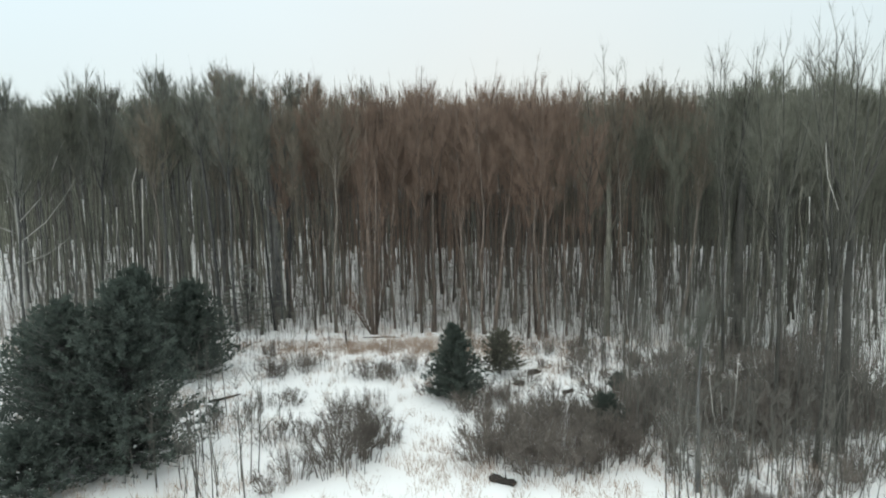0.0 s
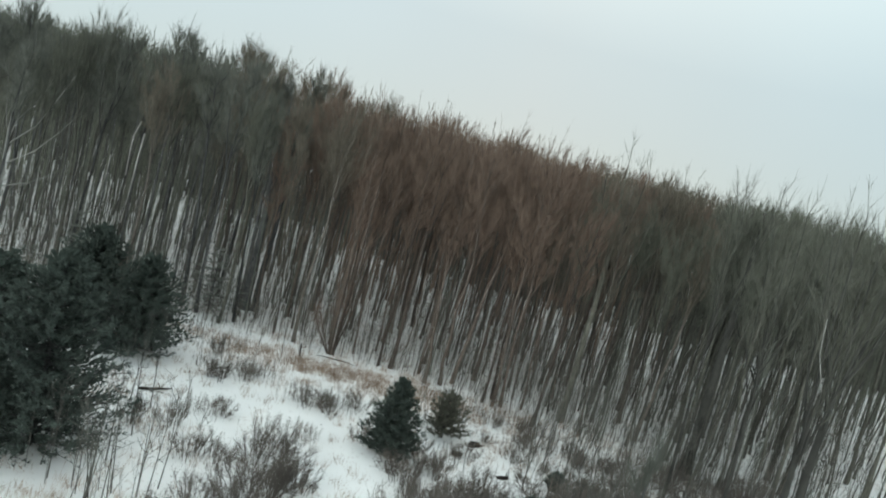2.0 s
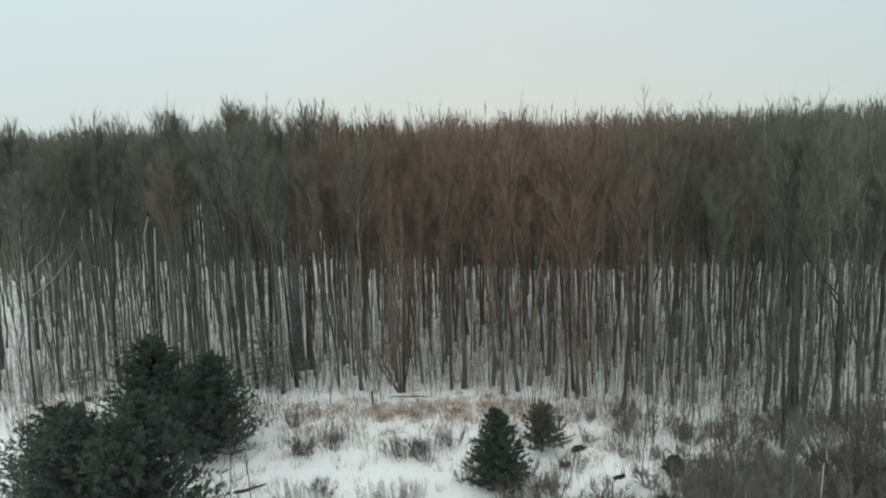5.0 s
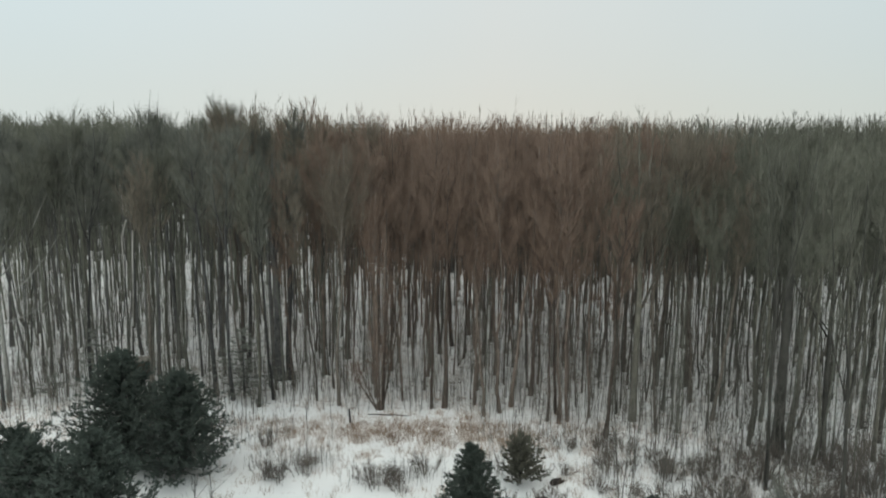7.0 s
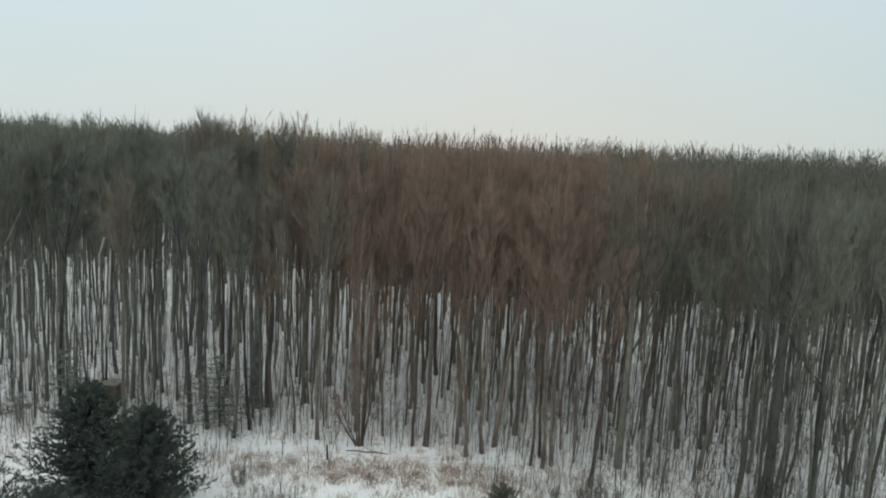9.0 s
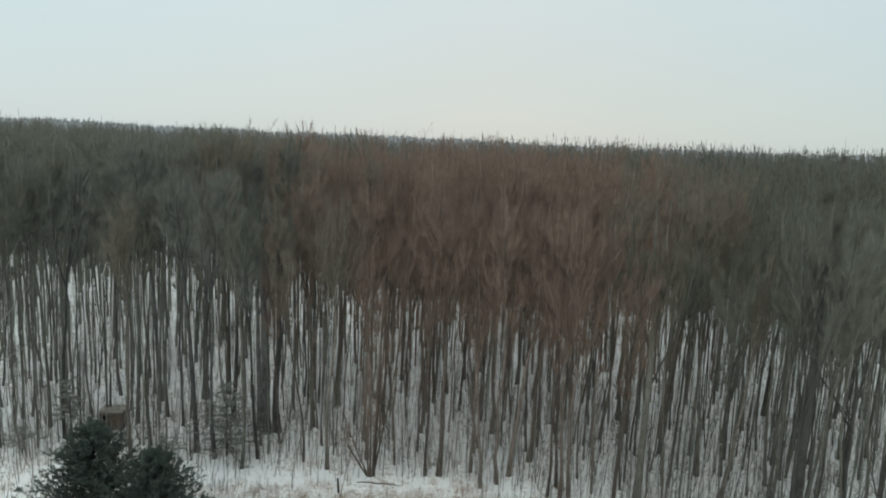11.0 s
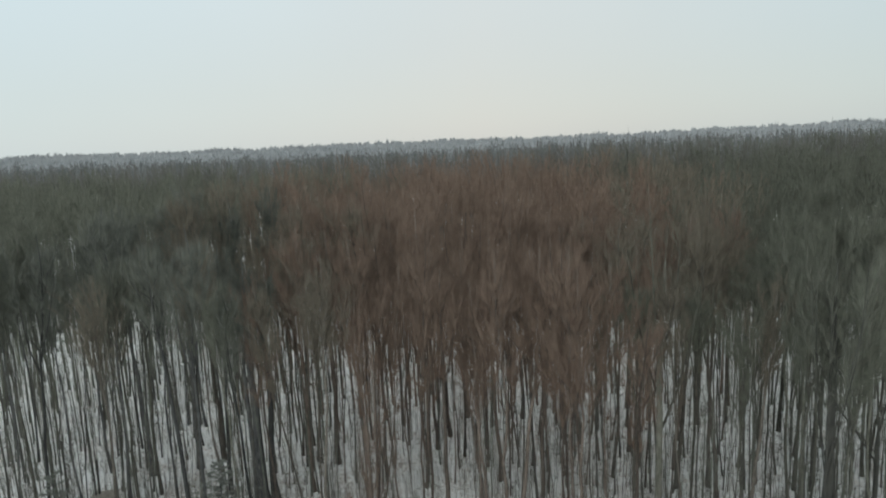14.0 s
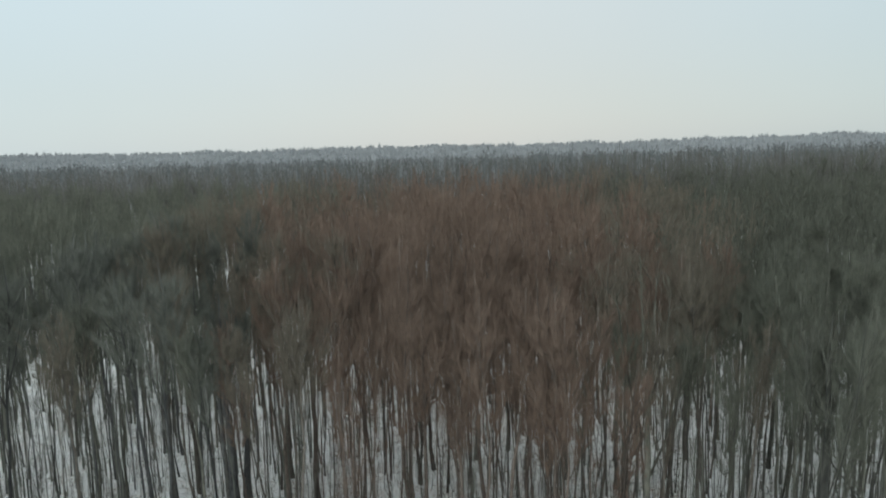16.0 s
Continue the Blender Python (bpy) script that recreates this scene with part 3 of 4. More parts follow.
for _ in range(12000):
    y = float(rng_place.uniform(28, 118))
    x = float(rng_place.uniform(-1, 1) * (0.72 * y + 8))
    into = y - float(edge(x))
    if into < 0.8 or (into < 5 and abs(x) < 29 and rng_place.random() < 0.75):
        continue
    if y > 58 and -0.48 < x / y < -0.2 and rng_place.random() < 0.42:  # an open stretch in the west
        continue
    if x < -6 and y < 72 and rng_place.random() < 0.5:  # and looser growth before it
        continue
    if -25.2 < x < -20.4 and y < 46:  # nothing stands before the white birch
        continue
    if free(x, y, 1.9):
        cells.setdefault((int(x // 2), int(y // 2)), []).append((x, y))
        stand.append((x, y))
stand.sort(key=lambda p: p[1])
for x, y in stand[:235]:
    tree(stand_tone(x, y), x, y, float(canopy(x, y)) * random.uniform(0.82, 1.08), random.choice((0.03, 0.03, 0.042, 0.042, 0.056, 0.056, 0.072, 0.098, 0.135)))


def woods(name, places, mat, label, detail, seed):
    """A stretch of wood beyond the near trees, all in one mesh."""
    rng = np.random.default_rng(seed)
    templates = []
    for _ in range(5):
        wood, crown = bare_tree(rng, 18.0, 0.11 * detail["thick"], foot=detail["foot"], spread=detail["spread"], limbs=detail["limbs"], sprays=detail["sprays"],
                                twigs=detail["twigs"], twig_r=detail["r"], sides=4, rings=detail["rings"], plain=True)
        both = Soup()
        both.add(*wood.arrays())
        both.add(*crown.arrays())
        templates.append(both.arrays())
    ob = new(name, mesh_of(name, scatter(templates, places, seed), mat))
    return tagged(ob, label, "woods", kind="stuff")


def rows_for(pts, seed, tall=1.0, wide=1.0):
    rng = np.random.default_rng(seed)
    p = np.asarray(pts)
    sc = canopy(p[:, 0], p[:, 1]) / 18.0 * rng.uniform(0.9, 1.05, len(p)) * tall
    sc = np.where((p[:, 1] > 118) & (rng.random(len(p)) < 0.04), sc * 1.08, sc)
    return np.column_stack([p, np.zeros(len(p)), sc, sc * wide * rng.uniform(0.85, 1.2, len(p))])


MID = dict(spread=0.27, thick=0.52, foot=0.37, limbs=13, sprays=5, twigs=6, r=0.0158, rings=5)
rest = np.array(stand[235:])
# Tone by bearing as above; deeper trees greyer, distance haze put in their colour.
side = np.abs(rest[:, 0] - 2) / (rest[:, 1] + 6) + rng_place.normal(0, 0.06, len(rest)) + 0.13 * np.clip((rest[:, 1] - 82) / 34, 0, 1)
for lot, mat, label, foot, seed in ((side < 0.22, TWIG["brown"], "bare reddish-brown trees deep in the wood", 0.48, 31),
                                    ((side >= 0.22) & (side < 0.32), TWIG["mixed"], "bare grey-brown trees deep in the wood", 0.5, 34),
                                    ((side >= 0.32) & (rest[:, 0] > 0), TWIG["olive"], "bare olive-grey trees deep in the wood", 0.51, 32),
                                    ((side >= 0.32) & (rest[:, 0] <= 0), TWIG["olive"], "bare grey trees deep in the open wood", 0.63, 33)):
    woods("deep_woods", rows_for(rest[lot], seed), mat, label, dict(MID, foot=foot), seed)


def far_spots(n, y0, y1, seed, power=1.0):
    rng = np.random.default_rng(seed)
    y = y0 + (y1 - y0) * rng.random(n) ** power
    return np.column_stack([rng.uniform(-1, 1, n) * (0.74 * y + 12), y])


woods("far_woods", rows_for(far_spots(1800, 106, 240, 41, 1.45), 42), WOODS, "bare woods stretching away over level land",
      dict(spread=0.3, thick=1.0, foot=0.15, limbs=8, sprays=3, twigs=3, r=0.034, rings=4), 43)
woods("far_woods", rows_for(far_spots(1000, 235, 450, 44), 45, 0.97, 1.6), FAR_WOODS, "distant bare woods paled by haze below the hills",
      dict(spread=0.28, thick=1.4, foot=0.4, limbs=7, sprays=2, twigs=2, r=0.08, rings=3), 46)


# ---- undergrowth ----
rng_pole = np.random.default_rng(51)
poles = []
while len(poles) < 170:
    y = rng_pole.uniform(32, 80)
    x = rng_pole.uniform(-1, 1) * (0.68 * y + 3)
    if y > edge(x) + 0.5:
        poles.append((x, y))
for _ in range(30):  # close growth at the west margin
    poles.append((rng_pole.uniform(-37, -20), rng_pole.uniform(41.5, 62)))
for _ in range(12):  # young growth before the wood in the east
    x = rng_pole.uniform(14, 33)
    poles.append((x, edge(x) + rng_pole.uniform(-7, 3)))
pole_sc = rng_pole.uniform(0.3, 0.62, len(poles))
woods("pole_stand", np.column_stack([np.array(poles), np.full(len(poles), -0.02), pole_sc, pole_sc]), TWIG["grey"], "thin bare young poles between the taller trees",
      dict(spread=0.17, thick=0.95, foot=0.42, limbs=10, sprays=3, twigs=5, r=0.011, rings=7), 52)


thin = []
while len(thin) < 200:
    y = rng_pole.uniform(41, 76)
    x = rng_pole.uniform(-1, 1) * (0.66 * y + 2)
    if y > edge(x) + 1.5:
        thin.append((x, y))
for _ in range(15):  # close-set thin stems in the east
    x = rng_pole.uniform(9, 40)
    thin.append((x, edge(x) + rng_pole.uniform(1, 30)))
thin_sc = rng_pole.uniform(0.5, 0.85, len(thin))
woods("pole_stand", np.column_stack([np.array(thin), np.full(len(thin), -0.02), thin_sc, thin_sc]), SAPLING, "dark thin leaning poles among larger trunks",
      dict(spread=0.14, thick=0.75, foot=0.5, limbs=8, sprays=3, twigs=5, r=0.009, rings=7), 54)
deep = []
while len(deep) < 1400:
    y = rng_pole.uniform(93, 136)
    x = rng_pole.uniform(-0.2, 0.72) * y
    if y > 104 or not 0.22 < x / y < 0.36 or rng_pole.random() < 0.4:
        deep.append((x, y))
for _ in range(420):  # and behind the open stretch in the west
    y = rng_pole.uniform(97, 132)
    deep.append((rng_pole.uniform(-0.74, -0.18) * y, y))
for _ in range(520):  # closer where the wood begins to hide its floor
    y = rng_pole.uniform(92, 108)
    deep.append((rng_pole.uniform(-0.1, 0.72) * y, y))
for _ in range(1400):  # farther back it thins out
    y = rng_pole.uniform(136, 235)
    deep.append((rng_pole.uniform(-0.74, 0.74) * y, y))
deep_sc = rng_pole.uniform(0.3, 0.55, len(deep))
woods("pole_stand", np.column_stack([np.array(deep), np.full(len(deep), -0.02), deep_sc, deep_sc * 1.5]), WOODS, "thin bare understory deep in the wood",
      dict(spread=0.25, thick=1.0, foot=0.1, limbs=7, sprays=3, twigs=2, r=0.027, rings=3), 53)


def sapling_template(rng, height, thick=1.0):
    s = Soup()
    tip = np.array([rng.normal(0, 0.09) * height, rng.normal(0, 0.09) * height, height])
    spikes(s, [[0, 0, -0.05]], [tip], 0.028 * thick)
    n = 9
    q = rng.uniform(0.3, 0.95, (n, 1))
    a = tip * q
    d = rng.normal(0, 0.5, (n, 3)) + np.array([0, 0, 0.75])
    b = a + d * (1.1 - q) * height * 0.4
    spikes(s, a, b, 0.012 * thick)
    q2 = rng.uniform(0.3, 0.9, (n * 2, 1))
    a2 = np.repeat(a, 2, 0) + (np.repeat(b, 2, 0) - np.repeat(a, 2, 0)) * q2
    blades(s, a2, a2 + (rng.normal(0, 0.4, (n * 2, 3)) + np.array([0, 0, 0.5])) * 0.5, 0.009 * thick)
    return s.arrays()


rng_low = np.random.default_rng(61)
pts = []
while len(pts) < 1400:
    y = rng_low.uniform(28, 85)
    x = rng_low.uniform(-1, 1) * (0.7 * y + 4)
    if y > edge(x) - 1.0 - 2.5 * rng_low.random() * (x > 8 or x < -10):
        pts.append((x, y))
for _ in range(190):  # sapling growth in the eastern thicket and by the pines
    y = rng_low.uniform(21, 36)
    pts.append((rng_low.uniform(9, 26), y) if rng_low.random() < 0.93 else (rng_low.uniform(-11, -5.5), rng_low.uniform(17, 26)))
for _ in range(110):  # dense thin growth where the wood comes forward in the east
    x = rng_low.uniform(8, 34)
    pts.append((x, edge(x) + rng_low.uniform(-2.5, 14)))
for _ in range(210):
    pts.append((rng_low.uniform(9.5, 22), rng_low.uniform(14.5, 24)))
for _ in range(24):
    pts.append((rng_low.normal(-6.9, 0.9), rng_low.uniform(16.4, 18.6)))
pts = np.array(pts)
sc = rng_low.uniform(0.3, 1.4, len(pts))
saplings = scatter([sapling_template(rng_low, 4.0) for _ in range(8)], np.column_stack([pts, land(pts[:, 0], pts[:, 1]), sc, sc]), 62)
tagged(new("undergrowth", mesh_of("undergrowth", saplings, SAPLING)), "thin bare brown saplings and brushwood among the trunks", "undergrowth", kind="stuff")


slim_pts = []
while len(slim_pts) < 1500:
    y = rng_low.uniform(34, 74)
    x = rng_low.uniform(-1, 1) * (0.68 * y + 3)
    if y > edge(x) - 1.0 and (-6 < x < 13 or rng_low.random() < 0.45):
        slim_pts.append((x, y))
slim_pts = np.array(slim_pts)
sc = rng_low.uniform(0.5, 1.5, len(slim_pts))
slim = scatter([sapling_template(rng_low, 4.0, 0.8) for _ in range(6)], np.column_stack([slim_pts, land(slim_pts[:, 0], slim_pts[:, 1]), sc, sc * 0.9]), 68)
BRUSH_PALE = material("grey_tan_weed_stems", (0.12, 0.11, 0.097), (0.26, 0.238, 0.21), 2, bump=0)
tagged(new("slender_saplings", mesh_of("slender_saplings", slim, BRUSH_PALE)), "slender grey-tan saplings among the trunks", "saplings", kind="stuff")
low_pts = []
while len(low_pts) < 1250:
    y = rng_low.uniform(36, 80)
    x = rng_low.uniform(-1, 1) * (0.68 * y + 3)
    if y > edge(x) + 1.0:
        low_pts.append((x, y))
low_pts = np.array(low_pts)
sc = rng_low.uniform(0.08, 0.3, len(low_pts))
brush = scatter([sapling_template(rng_low, 4.0, 2.0) for _ in range(6)], np.column_stack([low_pts, land(low_pts[:, 0], low_pts[:, 1]), sc, sc * 1.9]), 66)
tagged(new("forest_brush", mesh_of("forest_brush", brush, SAPLING)), "low dark twiggy brush round the feet of trees", "brush", kind="stuff")
edge_pts = []
while len(edge_pts) < 1900:
    x = rng_low.uniform(-34, 30)
    y = edge(x) + (rng_low.normal(1.0, 3.2) if rng_low.random() < 0.75 else rng_low.uniform(1, 22))
    if abs(x + 2.0) > 3.5 or y > 41.5:
        edge_pts.append((x, y))
for _ in range(420):  # the brushy west margin
    x = rng_low.uniform(-36, -13)
    edge_pts.append((x, edge(x) + rng_low.normal(1.5, 4.0)))
WEED_PATCHES = ((-9.2, 33.7, 0.9), (-7.7, 33.8, 0.8), (-6.3, 33.8, 0.8), (-3.5, 31.8, 0.8), (-2.2, 32.2, 0.8), (-1.0, 32.5, 0.8), (-7.3, 27.0, 0.6), (-3.8, 26.7, 0.6),
                (-2.0, 27.0, 0.6), (-13.5, 38.8, 1.2), (-10.5, 36.8, 1.2), (4.8, 37.6, 1.3), (7.0, 37.5, 1.4), (9.4, 36.8, 1.4), (3.4, 33.4, 0.7), (5.0, 29.0, 0.8), (9.0, 33.0, 0.9))
for x, y, wide in WEED_PATCHES:  # loose patches in the clearing
    for _ in range(55):
        edge_pts.append((rng_low.normal(x, wide * 0.8), rng_low.normal(y, wide * 0.55)))
edge_pts = np.array(edge_pts)
sc = rng_low.uniform(0.12, 0.55, len(edge_pts))
sc[-55 * len(WEED_PATCHES):] *= 0.5
weeds = scatter([sapling_template(rng_low, 4.0, 2.0) for _ in range(6)], np.column_stack([edge_pts, land(edge_pts[:, 0], edge_pts[:, 1]), sc, sc]), 64)
tagged(new("edge_weeds", mesh_of("edge_weeds", weeds, BRUSH_PALE)), "thin grey-tan weeds and brush along the wood's edge", "weeds", kind="stuff")


def shrub_mesh(rng, stems, height, wide):
    s = Soup()
    az = rng.choice(rng.uniform(0, 6.283, 7), stems) + rng.normal(0, 0.22, stems)  # in a few bunches
    out = rng.random(stems) ** 0.6
    foot = np.column_stack([np.cos(az), np.sin(az), np.zeros(stems)]) * (0.62 * wide * out[:, None])
    foot[:, 2] = -0.06
    tip = np.column_stack([np.cos(az) * out * wide, np.sin(az) * out * wide, height * rng.uniform(0.3, 1.15, stems) * (1.05 - 0.35 * out)])
    mid = (foot + tip) / 2 + np.column_stack([-np.cos(az), -np.sin(az), np.full(stems, 0.5)]) * 0.06 * wide
    for k in range(stems):
        tube(s, np.stack([foot[k], mid[k], tip[k]]), np.array([0.02, 0.013, 0.003]), 3)
    n = 9
    q = rng.uniform(0.1, 1.0, (stems, n, 1))
    a = mid[:, None] + (tip - mid)[:, None] * q
    d = (tip - mid)[:, None] / np.linalg.norm(tip - mid, axis=1)[:, None, None] + rng.normal(0, 0.5, (stems, n, 3)) + np.array([0, 0, 0.4])
    b = a + d * 0.22 * height * rng.uniform(0.5, 1.2, (stems, n, 1))
    spikes(s, a.reshape(-1, 3), b.reshape(-1, 3), 0.011)
    a2 = np.repeat(a.reshape(-1, 3), 2, 0) + np.repeat((b - a).reshape(-1, 3), 2, 0) * rng.uniform(0.2, 0.9, (stems * n * 2, 1))
    a2 = np.repeat(a2, 2, 0)
    blades(s, a2, a2 + (rng.normal(0, 0.5, (len(a2), 3)) + np.array([0, 0, 0.5])) * 0.2 * height, 0.008)
    return s


SHRUBS = [mesh_of("shrub", shrub_mesh(rng_low, 30, 1.7, 1.3), BRUSH) for _ in range(6)]


def shrub(x, y, size, wide=1.0):
    ob = new("shrub", random.choice(SHRUBS))
    ob.location = (x, y, float(land(x, y)))
    ob.rotation_euler = (0, 0, random.uniform(0, 6.28))
    ob.scale = (size * wide, size * wide, size)
    return tagged(ob, "leafless brown shrub with dense twigs in the snow", "shrub", "shrubs of the clearing")


CLEARING_SHRUBS = ((-2.8, 25.6, 0.5, 1.6), (-1.9, 25.2, 0.42, 1.6), (-2.3, 20.8, 1.15, 1.1), (-1.7, 22.2, 0.85, 1.0), (-1.6, 20.0, 1.1, 1.0), (-2.5, 19.3, 0.9, 1.1), (-0.9, 22.3, 0.7, 1.0), (-5.7, 22.2, 0.6, 1.2), (-4.7, 22.6, 0.6, 1.2), (-3.4, 23.8, 0.8, 1.0),
                   (-4.0, 18.8, 0.7, 1.1), (-4.6, 17.8, 0.6, 1.0), (-2.9, 31.5, 0.6, 1.6), (-7.1, 32.5, 0.55, 1.6), (-9.8, 35.7, 0.55, 1.0), (-9.0, 32.3, 0.55, 1.3), (-0.5, 33.4, 0.55, 1.3),
                   (-9.1, 23.8, 0.8, 0.8), (-7.6, 24.6, 0.7, 0.9), (-8.1, 31.8, 0.5, 1.4),
                   (2.4, 26.4, 0.5, 1.4), (-6.4, 27.4, 0.45, 1.4), (-1.6, 31.0, 0.5, 1.3))
SOUTH_SHRUBS = ((4.7, 26.8, 0.7, 1.3), (6.8, 25.4, 0.9, 1.2), (4.6, 21.5, 1.0, 1.2), (6.3, 20.4, 0.9, 1.2), (8.6, 24.0, 0.9, 1.2), (3.1, 25.4, 0.6, 1.3),
                (8.1, 21.6, 0.9, 1.2), (3.6, 20.6, 1.0, 1.2), (5.2, 21.0, 1.0, 1.2), (5.6, 22.8, 1.0, 1.2), (7.2, 21.4, 1.0, 1.2), (7.0, 23.6, 0.9, 1.2),
                (5.8, 24.4, 0.8, 1.2), (8.4, 20.6, 1.0, 1.1), (5.6, 19.3, 0.9, 1.2), (6.9, 19.2, 0.9, 1.2), (8.0, 19.5, 0.8, 1.2), (3.4, 29.6, 0.45, 1.5), (5.9, 30.4, 0.5, 1.4), (0.6, 28.6, 0.4, 1.5), (3.9, 27.6, 0.5, 1.4))
EAST_SHRUBS = ((11.5, 26.1, 1.1, 1.2), (13.9, 29.3, 1.4, 1.1), (18.4, 29.6, 1.4, 1.1), (16.2, 25.5, 1.2, 1.2), (18.8, 25.4, 1.2, 1.2), (21.5, 26.9, 1.3, 1.2),
               (9.6, 34.1, 0.9, 1.2), (12.5, 33.6, 1.1, 1.1), (14.6, 32.9, 1.2, 1.1), (16.8, 32.5, 1.2, 1.1), (20.6, 33.2, 1.3, 1.1), (22.4, 31.5, 1.3, 1.1),
               (9.6, 28.4, 0.8, 1.2), (12.8, 23.0, 1.1, 1.0), (7.4, 36.5, 0.8, 1.1), (8.4, 31.6, 0.7, 1.3), (7.0, 33.4, 0.6, 1.3), (9.8, 31.2, 0.8, 1.2), (11.2, 30.6, 0.9, 1.2))
for x, y, size, wide in CLEARING_SHRUBS + SOUTH_SHRUBS:
    shrub(x, y, size, wide)
for x, y, size, wide in EAST_SHRUBS:
    shrub(x, y, size * (0.75 if y < 30 else 0.5), wide * 1.4)
rng_bush = random.Random(7)
for _ in range(22):  # low growth by the birches
    shrub(rng_bush.uniform(10.5, 23), rng_bush.uniform(15.5, 23.5), 0.7 * rng_bush.uniform(0.7, 1.15), rng_bush.uniform(0.9, 1.3))
for _ in range(10):  # the thicket on the east side
    y = rng_bush.uniform(22, 33.5)
    shrub(rng_bush.uniform(11.5, 13 + (y - 22) * 0.5 + 7), y, rng_bush.uniform(0.8, 1.6), rng_bush.uniform(0.9, 1.3))


def thicket(n, region, size, seed):
    """Brushwood so close that no single bush can be told from the next."""
    rng = np.random.default_rng(seed)
    templates = [shrub_mesh(rng, 9, 1.3, 0.9).arrays() for _ in range(5)]
    p = []
    while len(p) < n:
        x, y = rng.uniform(*region[0]), rng.uniform(*region[1])
        if math.sin(x * 0.9 + 2.1 * math.sin(y * 0.5)) + math.cos(y * 1.1 - 0.4 * x) > -0.9 + 0.8 * rng.random():
            p.append((x, y))
    p = np.array(p)
    sc = rng.uniform(0.55, 1.1, n) * size
    soup = scatter(templates, np.column_stack([p, land(p[:, 0], p[:, 1]), sc, sc * 1.2]), seed + 1)
    tagged(new("thicket", mesh_of("thicket", soup, BRUSH)), "dense leafless grey-brown brushwood thicket in snow", "thicket", kind="stuff")


thicket(200, ((9.8, 24.0), (22.8, 29.0)), 1.0, 75)
thicket(75, ((9.0, 25.0), (33.4, 37.0)), 0.75, 77)
thicket(75, ((3.4, 10.0), (20.0, 25.6)), 0.75, 79)


def grass():
    """Dry stalks poking through the snow in drifts."""
    rng = np.random.default_rng(71)
    s = Soup()
    clumps = []
    while len(clumps) < 1350:
        y = rng.uniform(15, 44)
        x = rng.uniform(-1, 1) * (0.66 * y + 4)
        patch = math.sin(x * 0.55 + 1.3 * math.sin(y * 0.3)) + math.cos(y * 0.62 + 0.4 * x)
        band = math.exp(-((y - 37.5) / 2.6) ** 2)
        if y < edge(x) + 1.5 and rng.random() < 0.12 + 0.35 * (patch > 0.5) + 0.5 * band + 0.2 * (x > 7):
            clumps.append((x, y))
    for _ in range(430):  # a thick band of straw in front of the wood
        clumps.append((rng.normal(-1.5, 5.5), rng.normal(38.3, 1.2)))
    c = np.repeat(np.array(clumps), 18, 0)
    a = np.column_stack([c + rng.normal(0, 0.22, c.shape), np.zeros(len(c))])
    a[:, 2] = land(a[:, 0], a[:, 1]) - 0.03
    h = rng.uniform(0.15, 0.6, (len(a), 1))
    b = a + (rng.normal(0, 0.35, (len(a), 3)) * [1, 1, 0] + [0, 0, 1]) * h
    spikes(s, a, b, 0.009)
    tagged(new("dry_grass", mesh_of("dry_grass", s, STRAW)), "dry straw-coloured grass stalks poking through snow", "grass", kind="stuff")


grass()


